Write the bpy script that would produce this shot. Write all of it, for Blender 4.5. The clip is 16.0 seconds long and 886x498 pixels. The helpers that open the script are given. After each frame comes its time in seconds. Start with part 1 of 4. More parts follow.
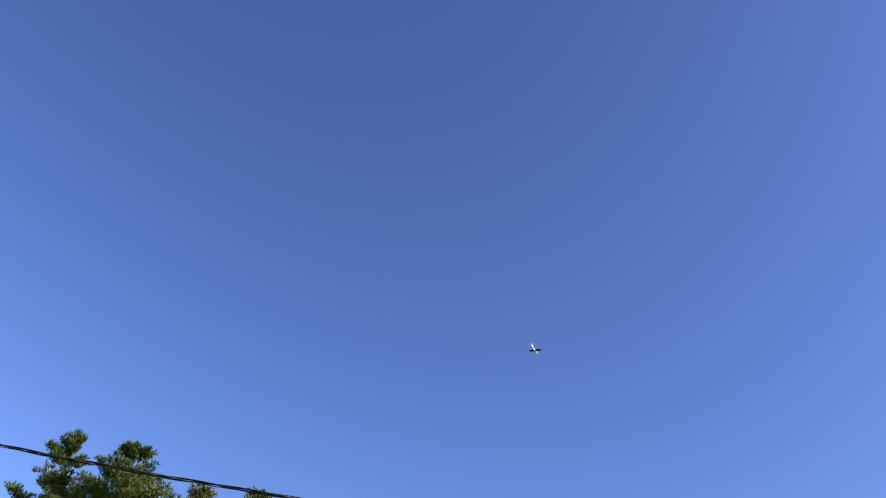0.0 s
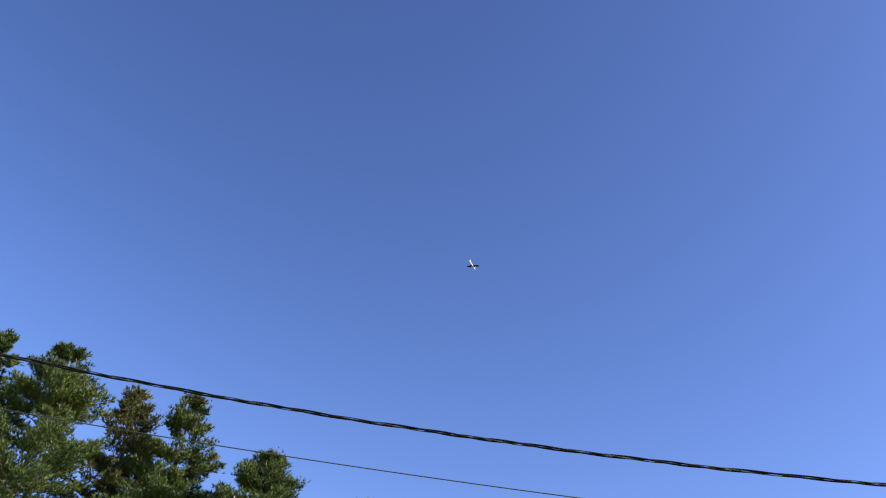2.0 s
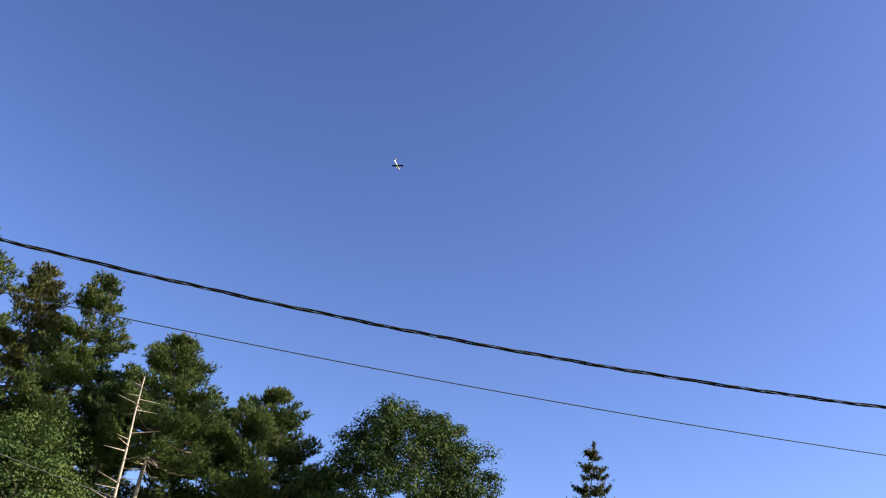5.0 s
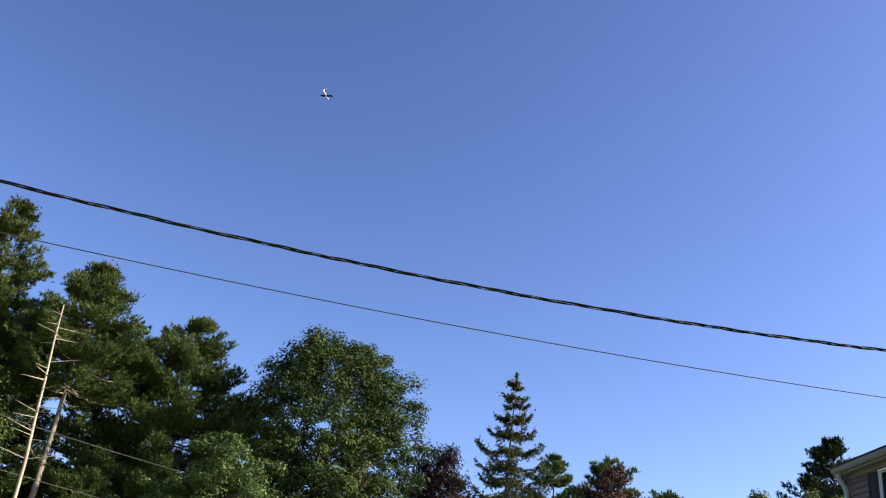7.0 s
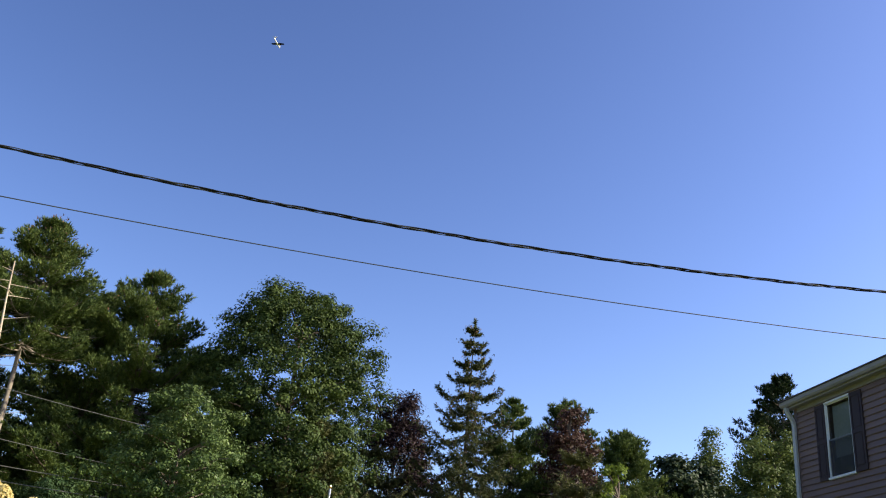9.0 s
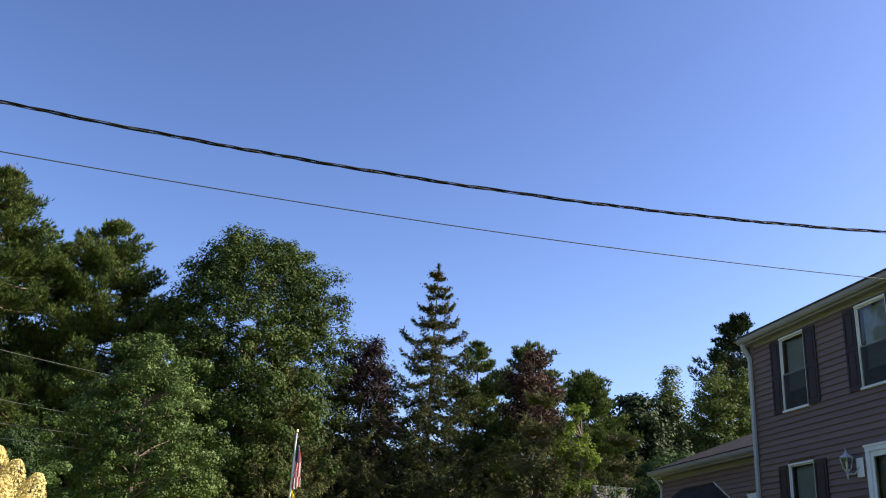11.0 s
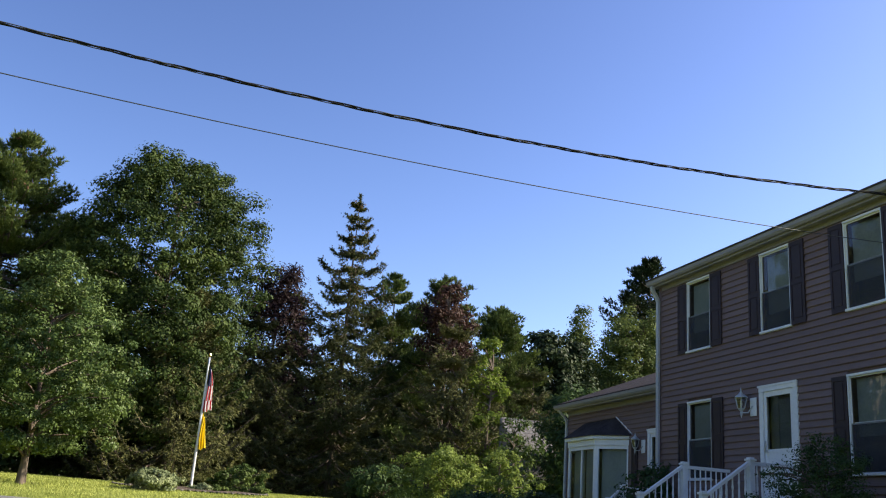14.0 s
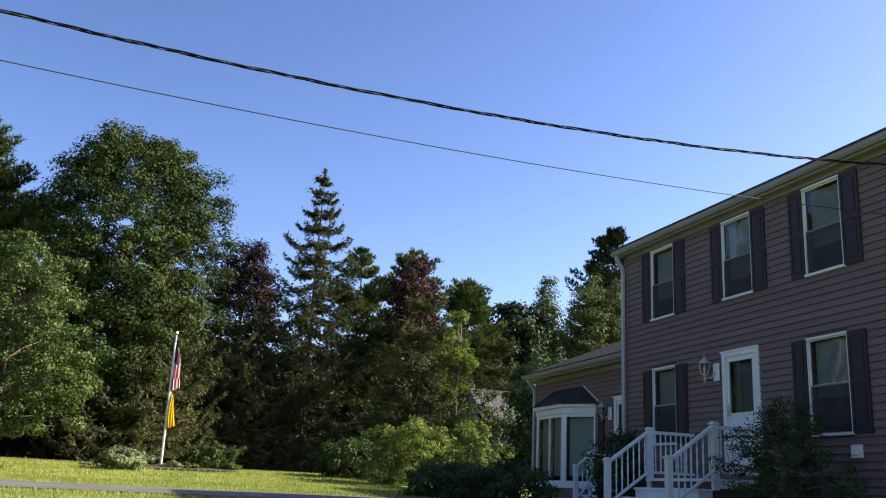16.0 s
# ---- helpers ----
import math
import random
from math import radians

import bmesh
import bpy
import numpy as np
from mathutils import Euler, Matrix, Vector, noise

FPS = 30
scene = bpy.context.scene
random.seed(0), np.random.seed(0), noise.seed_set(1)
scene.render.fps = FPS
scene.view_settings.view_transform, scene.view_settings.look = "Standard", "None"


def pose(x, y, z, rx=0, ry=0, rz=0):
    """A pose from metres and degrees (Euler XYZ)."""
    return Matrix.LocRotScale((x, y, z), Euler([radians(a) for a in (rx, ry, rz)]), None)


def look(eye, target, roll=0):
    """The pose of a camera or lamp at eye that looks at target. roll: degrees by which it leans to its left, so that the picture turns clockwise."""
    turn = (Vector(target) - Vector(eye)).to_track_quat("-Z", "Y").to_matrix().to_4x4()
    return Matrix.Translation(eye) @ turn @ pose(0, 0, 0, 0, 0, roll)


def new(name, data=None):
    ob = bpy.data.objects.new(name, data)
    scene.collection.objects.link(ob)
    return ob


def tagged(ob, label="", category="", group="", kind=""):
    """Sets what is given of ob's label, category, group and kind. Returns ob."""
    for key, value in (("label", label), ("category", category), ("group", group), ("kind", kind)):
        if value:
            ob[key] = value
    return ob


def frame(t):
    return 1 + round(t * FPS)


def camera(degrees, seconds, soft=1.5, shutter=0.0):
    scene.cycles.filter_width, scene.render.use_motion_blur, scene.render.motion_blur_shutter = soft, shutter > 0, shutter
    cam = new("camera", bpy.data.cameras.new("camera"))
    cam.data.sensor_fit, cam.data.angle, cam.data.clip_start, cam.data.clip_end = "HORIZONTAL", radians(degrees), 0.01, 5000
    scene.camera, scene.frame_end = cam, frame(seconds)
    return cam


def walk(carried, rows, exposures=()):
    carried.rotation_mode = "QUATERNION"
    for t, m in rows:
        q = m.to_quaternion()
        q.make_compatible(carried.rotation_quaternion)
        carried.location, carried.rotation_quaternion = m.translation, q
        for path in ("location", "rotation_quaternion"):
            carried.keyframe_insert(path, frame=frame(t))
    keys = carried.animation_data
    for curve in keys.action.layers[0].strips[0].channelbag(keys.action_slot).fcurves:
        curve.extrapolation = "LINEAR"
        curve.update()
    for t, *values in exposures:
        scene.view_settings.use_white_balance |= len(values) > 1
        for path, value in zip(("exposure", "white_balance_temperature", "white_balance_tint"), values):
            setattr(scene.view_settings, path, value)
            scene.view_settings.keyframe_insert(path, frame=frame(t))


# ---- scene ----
cam = camera(52.1, 16.0, soft=1.1)
walk(cam, [
    (0, pose(0.044, 0.058, 1.832, 130.717, -7.886, 6.901)),
    (0.5, pose(0.031, 0.059, 1.819, 129.419, -7.844, 5.063)),
    (1, pose(0.004, 0.056, 1.809, 128.283, -7.633, 3.955)),
    (1.5, pose(-0.012, 0.057, 1.796, 126.886, -7.115, 3.403)),
    (2, pose(-0.020, 0.047, 1.777, 125.862, -7.334, 2.537)),
    (2.5, pose(-0.021, 0.039, 1.757, 124.875, -7.326, 1.529)),
    (3, pose(-0.017, 0.026, 1.745, 123.953, -7.260, 0.683)),
    (3.5, pose(-0.000, 0.016, 1.735, 123.081, -7.003, -0.003)),
    (4, pose(-0.015, 0.011, 1.687, 122.276, -7.313, -1.219)),
    (6.5, pose(-0.045, 0.006, 1.645, 117.578, -7.381, -7.236)),
    (7, pose(-0.039, 0.052, 1.627, 116.786, -6.710, -8.306)),
    (7.5, pose(-0.057, 0.040, 1.602, 115.939, -6.299, -9.197)),
    (8, pose(-0.064, 0.001, 1.582, 115.294, -5.766, -9.549)),
    (10.5, pose(-0.011, 0.015, 1.542, 111.196, -3.097, -11.485)),
    (11, pose(-0.004, 0.003, 1.526, 110.449, -3.030, -12.154)),
    (11.5, pose(0.016, 0.038, 1.525, 109.513, -3.113, -12.997)),
    (12, pose(0.006, 0.025, 1.524, 108.958, -3.559, -13.975)),
    (12.5, pose(-0.009, 0.003, 1.509, 108.251, -4.178, -15.108)),
    (13, pose(0.005, 0.010, 1.516, 107.641, -4.180, -16.001)),
    (13.5, pose(-0.003, 0.001, 1.500, 107.148, -3.944, -16.882)),
    (14, pose(-0.017, -0.023, 1.490, 106.565, -4.079, -17.786)),
    (14.5, pose(-0.023, -0.016, 1.481, 106.184, -4.299, -18.680)),
    (15, pose(-0.015, -0.023, 1.489, 105.806, -3.964, -19.321)),
    (15.5, pose(-0.036, -0.063, 1.477, 105.461, -3.143, -19.466)),
    (16, pose(-0.046, -0.084, 1.470, 104.976, -2.552, -19.583)),
], exposures=[(0, 1.0, 6050, 10), (4, 0.98, 6200, 10), (7, 1.0, 6430, 8), (11, 1.06, 6620, 6.5), (16, 1.12, 6680, 6)])

# ---- light ----
SUN_AZ, SUN_EL = 98.0, 32.0
world = bpy.data.worlds.new("world")
scene.world = world
world.use_nodes = True
wn, wl = world.node_tree.nodes, world.node_tree.links
sky = wn.new("ShaderNodeTexSky")
sky.sky_type, sky.sun_disc = "NISHITA", False
sky.sun_elevation, sky.sun_rotation = radians(SUN_EL), radians(SUN_AZ)
sky.air_density, sky.dust_density, sky.ozone_density, sky.altitude = 1.0, 1.0, 2.6, 0
# the clear evening sky is a deep violet blue, paler towards the horizon
deep, tint = wn.new("ShaderNodeGamma"), wn.new("ShaderNodeMix")
deep.inputs[1].default_value = 1.45
tint.data_type, tint.blend_type = "RGBA", "MULTIPLY"
tint.inputs[0].default_value = 1.0
tint.inputs[7].default_value = (1.20, 1.0, 1.08, 1)
wl.new(sky.outputs[0], deep.inputs[0])
wl.new(deep.outputs[0], tint.inputs[6])
wl.new(tint.outputs[2], wn["Background"].inputs[0])
wn["Background"].inputs[1].default_value = 0.0575

sun = new("sun", bpy.data.lights.new("sun", "SUN"))
sun.data.energy, sun.data.angle, sun.data.color = 5.0, radians(0.5), (1.0, 0.9, 0.74)
sa, se = radians(SUN_AZ), radians(SUN_EL)
SUN_DIR = Vector((math.sin(sa) * math.cos(se), math.cos(sa) * math.cos(se), math.sin(se)))
sun.matrix_world = look(SUN_DIR * 100, (0, 0, 0))


# ---- materials ----
def material(name, low, high, rough=0.7, scale=3.0, fine=40.0, bump=0.3, metal=0.0, island=0.0, each=0.0, translucent=0.0, specular=0.5, stretch=(1, 1, 1)):
    """A surface whose colour wanders between two colours at a coarse and a fine scale, with relief."""
    m = bpy.data.materials.new(name)
    m.use_nodes = True
    n, l = m.node_tree.nodes, m.node_tree.links
    b = n["Principled BSDF"]
    b.inputs["Roughness"].default_value, b.inputs["Metallic"].default_value = rough, metal
    b.inputs["Specular IOR Level"].default_value = specular
    tc, mp = n.new("ShaderNodeTexCoord"), n.new("ShaderNodeMapping")
    mp.inputs["Scale"].default_value = stretch
    l.new(tc.outputs["Object"], mp.inputs["Vector"])
    a, c = n.new("ShaderNodeTexNoise"), n.new("ShaderNodeTexNoise")
    a.inputs["Scale"].default_value, a.inputs["Detail"].default_value = scale, 4
    c.inputs["Scale"].default_value, c.inputs["Detail"].default_value = fine, 3
    l.new(mp.outputs[0], a.inputs["Vector"]), l.new(mp.outputs[0], c.inputs["Vector"])
    add = n.new("ShaderNodeMath")
    add.operation = "MULTIPLY_ADD"
    add.inputs[1].default_value, add.inputs[2].default_value = 0.5, 0.0
    l.new(c.outputs[0], add.inputs[0])
    add2 = n.new("ShaderNodeMath")
    add2.operation = "MULTIPLY_ADD"
    add2.inputs[1].default_value = 0.6
    l.new(a.outputs[0], add2.inputs[0]), l.new(add.outputs[0], add2.inputs[2])
    last = add2.outputs[0]
    for amount, node, out in ((island, "ShaderNodeNewGeometry", "Random Per Island"), (each, "ShaderNodeObjectInfo", "Random")):
        if amount:
            g, k = n.new(node), n.new("ShaderNodeMath")
            k.operation = "MULTIPLY_ADD"
            k.inputs[1].default_value = amount
            l.new(g.outputs[out], k.inputs[0]), l.new(last, k.inputs[2])
            k2 = n.new("ShaderNodeMath")
            k2.inputs[1].default_value = -amount / 2
            l.new(k.outputs[0], k2.inputs[0])
            last = k2.outputs[0]
    ramp = n.new("ShaderNodeMapRange")
    ramp.inputs["From Min"].default_value, ramp.inputs["From Max"].default_value = 0.36, 0.76
    l.new(last, ramp.inputs["Value"])
    mix = n.new("ShaderNodeMix")
    mix.data_type = "RGBA"
    mix.inputs[6].default_value, mix.inputs[7].default_value = (*low, 1), (*high, 1)
    l.new(ramp.outputs[0], mix.inputs[0]), l.new(mix.outputs[2], b.inputs["Base Color"])
    if bump:
        bp = n.new("ShaderNodeBump")
        bp.inputs["Strength"].default_value, bp.inputs["Distance"].default_value = bump, 0.01
        l.new(c.outputs[0], bp.inputs["Height"]), l.new(bp.outputs[0], b.inputs["Normal"])
    if translucent:
        t, ms = n.new("ShaderNodeBsdfTranslucent"), n.new("ShaderNodeMixShader")
        ms.inputs[0].default_value = translucent
        l.new(mix.outputs[2], t.inputs[0]), l.new(b.outputs[0], ms.inputs[1]), l.new(t.outputs[0], ms.inputs[2])
        l.new(ms.outputs[0], n["Material Output"].inputs[0])
    return m


def foliage(name, low, high, translucent=0.25, rough=0.55):
    return material(name, low, high, rough, 0.35, 1.6, 0, 0, 0.16, 0, translucent, 0.08)


PINE = foliage("pine_needles", (0.030, 0.057, 0.020), (0.160, 0.204, 0.056), 0.2)
PINE_OLIVE = foliage("olive_pine_needles", (0.040, 0.056, 0.020), (0.165, 0.165, 0.046), 0.2)
SPRUCE = foliage("spruce_needles", (0.034, 0.046, 0.020), (0.130, 0.136, 0.048), 0.12)
# olive needles, lighter than SPRUCE to paint in sun the low boughs don't get
LIT_OLIVE_SPRUCE = foliage("sunlit_olive_spruce_needles", (0.056, 0.066, 0.028), (0.185, 0.185, 0.068), 0.15)
CONES = foliage("spruce_cones", (0.06, 0.036, 0.020), (0.15, 0.086, 0.044), 0.05)
OAK = foliage("oak_leaves", (0.017, 0.034, 0.011), (0.080, 0.112, 0.026), 0.14)
BIRCH = foliage("birch_leaves", (0.026, 0.052, 0.016), (0.140, 0.190, 0.056), 0.2, 0.36)
DARKLEAF = foliage("dark_leaves", (0.025, 0.051, 0.022), (0.088, 0.135, 0.042), 0.25)
DEEP = foliage("deep_green_leaves", (0.014, 0.026, 0.014), (0.05, 0.07, 0.028), 0.15)
PURPLE = foliage("purple_maple_leaves", (0.016, 0.012, 0.014), (0.046, 0.028, 0.029), 0.25)
RUST = foliage("russet_leaves", (0.026, 0.015, 0.013), (0.072, 0.040, 0.030), 0.25)
VINE = foliage("vine_leaves", (0.07, 0.11, 0.02), (0.20, 0.26, 0.04), 0.4)
SHRUB = foliage("shrub_leaves", (0.029, 0.060, 0.020), (0.118, 0.158, 0.039), 0.3)
# brighter copy of SHRUB: strong sunlight is put into the leaf colour
SUNSHRUB = foliage("sunlit_shrub_leaves", (0.085, 0.130, 0.028), (0.27, 0.335, 0.075), 0.35)
LEAFY = foliage("mid_green_leaves", (0.038, 0.064, 0.019), (0.145, 0.178, 0.051), 0.35)
HERB = foliage("grey_green_herbs", (0.113, 0.151, 0.075), (0.302, 0.339, 0.170), 0.25)
BLOOM = foliage("cream_petals", (0.46, 0.36, 0.13), (0.78, 0.68, 0.33), 0.3)
# lit copy of BARK: sun on one bare trunk painted as a paler tan
LITBARK = material("sunlit_tan_bark", (0.13, 0.108, 0.08), (0.30, 0.255, 0.195), 0.9, 2, 18, 1.0, stretch=(1, 1, 0.25))
BARK = material("grey_brown_bark", (0.055, 0.04, 0.03), (0.17, 0.13, 0.095), 0.9, 2, 18, 1.0, stretch=(1, 1, 0.25))
PALEBARK = material("pale_dead_wood", (0.25, 0.20, 0.14), (0.48, 0.40, 0.29), 0.85, 2, 25, 0.6, stretch=(1, 1, 0.2))
GRASS = material("mown_grass", (0.16, 0.20, 0.035), (0.33, 0.36, 0.075), 0.9, 0.5, 14, 0.8, specular=0.2)
GRASSBLADE = foliage("grass_blades", (0.19, 0.23, 0.05), (0.42, 0.45, 0.13), 0.3)
SOIL = material("bark_mulch", (0.03, 0.02, 0.014), (0.09, 0.06, 0.04), 0.95, 4, 40, 1.0)
ASPHALT = material("weathered_asphalt", (0.10, 0.10, 0.10), (0.17, 0.165, 0.16), 0.9, 0.8, 60, 0.7)
SIDING = material("brown_vinyl_siding", (0.134, 0.085, 0.073), (0.185, 0.122, 0.106), 0.55, 1.2, 30, 0.25, each=0.18, stretch=(1, 0.3, 3))
SHEATH = material("sheathing", (0.10, 0.06, 0.05), (0.13, 0.08, 0.06), 0.8)
WHITE = material("white_paint", (0.66, 0.66, 0.65), (0.80, 0.80, 0.78), 0.5, 1.5, 20, 0.1)
VINYL = material("white_vinyl", (0.62, 0.63, 0.65), (0.74, 0.75, 0.76), 0.5, 1.5, 20, 0.1)
SPOUT = material("pale_grey_aluminium", (0.34, 0.35, 0.37), (0.46, 0.47, 0.49), 0.5, 1.5, 20, 0.1)
PEWTER = material("pale_silver_paint", (0.34, 0.36, 0.37), (0.50, 0.52, 0.53), 0.55, 6, 60, 0.1)
GREYDOOR = material("grey_door_paint", (0.07, 0.078, 0.085), (0.12, 0.13, 0.14), 0.5, 2, 30, 0.1)
CREAM = material("cream_trim_paint", (0.20, 0.19, 0.195), (0.27, 0.255, 0.265), 0.55, 1.5, 20, 0.1)
SHUTTER = material("dark_maroon_shutter", (0.018, 0.009, 0.012), (0.034, 0.018, 0.022), 0.6, 2, 30, 0.2)
SHINGLE = material("asphalt_shingles", (0.032, 0.027, 0.028), (0.085, 0.072, 0.072), 0.95, 3, 28, 1.0, specular=0.08, each=0.3, island=0.3)
GREYSHINGLE = material("weathered_grey_shingles", (0.096, 0.090, 0.090), (0.180, 0.174, 0.174), 0.95, 3, 40, 0.8, island=0.4)
# shade under the aeroplane's wings, painted as a near-black colour
WINGSHADE = material("shaded_wing_underside", (0.012, 0.012, 0.014), (0.022, 0.022, 0.024), 0.7, 1, 10, 0.0, specular=0.1)
METAL = material("brushed_metal", (0.45, 0.45, 0.46), (0.6, 0.6, 0.6), 0.35, 2, 60, 0.1, 1.0)
GOLD = material("gilded_ball", (0.6, 0.38, 0.1), (0.7, 0.45, 0.14), 0.3, 2, 60, 0.05, 1.0)
BLACKRUBBER = material("black_cable_jacket", (0.009, 0.009, 0.010), (0.014, 0.014, 0.015), 0.85, 2, 50, 0.2, specular=0.06)
NEUTRAL = material("bare_aluminium_wire", (0.022, 0.022, 0.023), (0.045, 0.045, 0.045), 0.7, 2, 50, 0.2)
SLATECABLE = material("slate_cable", (0.028, 0.032, 0.042), (0.05, 0.055, 0.07), 0.6, 2, 50, 0.2)
GREYCABLE = material("bare_grey_cable", (0.09, 0.085, 0.075), (0.15, 0.145, 0.13), 0.5, 2, 50, 0.2)
DARKROOM = material("dim_plaster", (0.10, 0.09, 0.08), (0.14, 0.13, 0.12), 0.9)
BLIND = material("pale_window_shade", (0.20, 0.215, 0.19), (0.30, 0.315, 0.28), 0.8, 1.4, 20, 0.1)
RED = material("red_cloth", (0.42, 0.02, 0.03), (0.55, 0.04, 0.05), 0.8, 3, 60, 0.2, translucent=0.3)
FLAGWHITE = material("white_cloth", (0.70, 0.68, 0.66), (0.82, 0.80, 0.78), 0.8, 3, 60, 0.2, translucent=0.3)
NAVY = material("navy_cloth", (0.015, 0.02, 0.07), (0.03, 0.035, 0.11), 0.8, 3, 60, 0.2, translucent=0.3)
YELLOW = material("yellow_cloth", (0.75, 0.52, 0.01), (0.85, 0.62, 0.02), 0.8, 3, 60, 0.2, translucent=0.3)
STONE = material("grey_fieldstone", (0.06, 0.055, 0.048), (0.13, 0.12, 0.105), 0.9, 3, 25, 0.8, each=0.3)


def glass(name, gloss=0.06, tint=(0.9, 0.93, 0.92)):
    m = bpy.data.materials.new(name)
    m.use_nodes = True
    n, l = m.node_tree.nodes, m.node_tree.links
    t, g, f, x = n.new("ShaderNodeBsdfTransparent"), n.new("ShaderNodeBsdfGlossy"), n.new("ShaderNodeFresnel"), n.new("ShaderNodeMixShader")
    t.inputs[0].default_value = (*tint, 1)
    g.inputs["Roughness"].default_value = 0.02
    f.inputs[0].default_value = 1.6
    w, bp = n.new("ShaderNodeTexNoise"), n.new("ShaderNodeBump")
    w.inputs["Scale"].default_value = 1.6
    bp.inputs["Strength"].default_value, bp.inputs["Distance"].default_value = gloss, 0.05
    l.new(w.outputs[0], bp.inputs["Height"]), l.new(bp.outputs[0], g.inputs["Normal"])
    l.new(f.outputs[0], x.inputs[0]), l.new(t.outputs[0], x.inputs[1]), l.new(g.outputs[0], x.inputs[2])
    l.new(x.outputs[0], n["Material Output"].inputs[0])
    return m


GLASS = glass("window_glass")


def screen_wire():
    """Fine mesh: half of it open, half dark wire."""
    m = bpy.data.materials.new("screen_wire")
    m.use_nodes = True
    n, l = m.node_tree.nodes, m.node_tree.links
    t, x = n.new("ShaderNodeBsdfTransparent"), n.new("ShaderNodeMixShader")
    n["Principled BSDF"].inputs["Base Color"].default_value = (0.035, 0.037, 0.042, 1)
    n["Principled BSDF"].inputs["Roughness"].default_value = 0.7
    x.inputs[0].default_value = 0.6
    l.new(t.outputs[0], x.inputs[1]), l.new(n["Principled BSDF"].outputs[0], x.inputs[2])
    l.new(x.outputs[0], n["Material Output"].inputs[0])
    return m


SCREENWIRE = screen_wire()


# ---- mesh helpers ----
def part(name, bm, mat, parent=None, label=""):
    """Links a bmesh, or a mesh, as one object under a thing."""
    if isinstance(bm, bmesh.types.BMesh):
        me = bpy.data.meshes.new(name)
        bm.to_mesh(me)
        bm.free()
    else:
        me = bm
    if mat and not me.materials:
        me.materials.append(mat)
    ob = new(name, me)
    if parent:
        ob.parent = parent
    return tagged(ob, label)


def thing(name, place, label, category, group="", kind=""):
    ob = new(name)
    ob.location = place
    bpy.context.view_layer.update()
    return tagged(ob, label, category, group, kind)


def box(bm, x0, x1, y0, y1, z0, z1):
    v = [bm.verts.new((x, y, z)) for x in (x0, x1) for y in (y0, y1) for z in (z0, z1)]
    for q in ((0, 1, 3, 2), (4, 6, 7, 5), (0, 4, 5, 1), (2, 3, 7, 6), (0, 2, 6, 4), (1, 5, 7, 3)):
        bm.faces.new([v[i] for i in q])
    return bm


def boxes(*rows, bevel=0.0):
    bm = bmesh.new()
    for r in rows:
        box(bm, *r)
    bmesh.ops.recalc_face_normals(bm, faces=bm.faces[:])
    if bevel:
        bmesh.ops.bevel(bm, geom=bm.edges[:], offset=bevel, segments=1, affect="EDGES")
    return bm


def prism(outline, y0, y1):
    """An outline of (x, z) pushed along y."""
    bm = bmesh.new()
    a = [bm.verts.new((x, y0, z)) for x, z in outline]
    b = [bm.verts.new((x, y1, z)) for x, z in outline]
    bm.faces.new(a), bm.faces.new(b[::-1])
    for i in range(len(a)):
        j = (i + 1) % len(a)
        bm.faces.new((a[j], a[i], b[i], b[j]))
    bmesh.ops.recalc_face_normals(bm, faces=bm.faces[:])
    return bm


def mesh_from(name, verts, faces):
    me = bpy.data.meshes.new(name)
    verts, faces = np.asarray(verts, float), np.asarray(faces, int)
    me.vertices.add(len(verts))
    me.vertices.foreach_set("co", verts.ravel())
    k = faces.shape[1]
    me.loops.add(faces.size)
    me.loops.foreach_set("vertex_index", faces.ravel())
    me.polygons.add(len(faces))
    me.polygons.foreach_set("loop_start", np.arange(len(faces)) * k)
    me.update(calc_edges=True)
    return me


def tubes(paths, sides=6):
    """Tapered tubes along paths of (points, radii), joined: vertices and quads."""
    V, F, base = [], [], 0
    for pts, rad in paths:
        pts, rad = np.asarray(pts, float), np.asarray(rad, float)
        d = np.gradient(pts, axis=0)
        d /= np.linalg.norm(d, axis=1)[:, None] + 1e-9
        ref = np.where(np.abs(d[:, 2:3]) > 0.9, np.array([[1.0, 0, 0]]), np.array([[0, 0, 1.0]]))
        u = np.cross(d, ref)
        u /= np.linalg.norm(u, axis=1)[:, None] + 1e-9
        w = np.cross(d, u)
        a = np.arange(sides) * 2 * np.pi / sides
        ring = pts[:, None] + rad[:, None, None] * (np.cos(a)[None, :, None] * u[:, None] + np.sin(a)[None, :, None] * w[:, None])
        V.append(ring.reshape(-1, 3))
        for i in range(len(pts) - 1):
            for j in range(sides):
                k = (j + 1) % sides
                F.append((base + i * sides + j, base + i * sides + k, base + (i + 1) * sides + k, base + (i + 1) * sides + j))
        base += len(pts) * sides
    return np.concatenate(V), np.array(F)


def unit(v):
    return v / (np.linalg.norm(v, axis=-1, keepdims=True) + 1e-9)


def blades(rng, at, way, length, width, count, spread, face=None):
    """Needle tufts: count thin triangles at each point, fanned about its way; face: the side that their flats turn to."""
    p = np.repeat(at, count, 0)
    d = unit(np.repeat(way, count, 0) + rng.normal(0, spread, (len(p), 3)))
    n = rng.normal(0, 1, d.shape) if face is None else np.repeat(face, count, 0) + rng.normal(0, 0.35, d.shape)
    s = unit(np.cross(d, n))
    ln = length * rng.uniform(0.6, 1.25, (len(p), 1))
    wd = width * rng.uniform(0.7, 1.3, (len(p), 1))
    v = np.stack([p - s * wd / 2, p + s * wd / 2, p + d * ln], 1).reshape(-1, 3)
    return v, np.arange(len(v)).reshape(-1, 3)


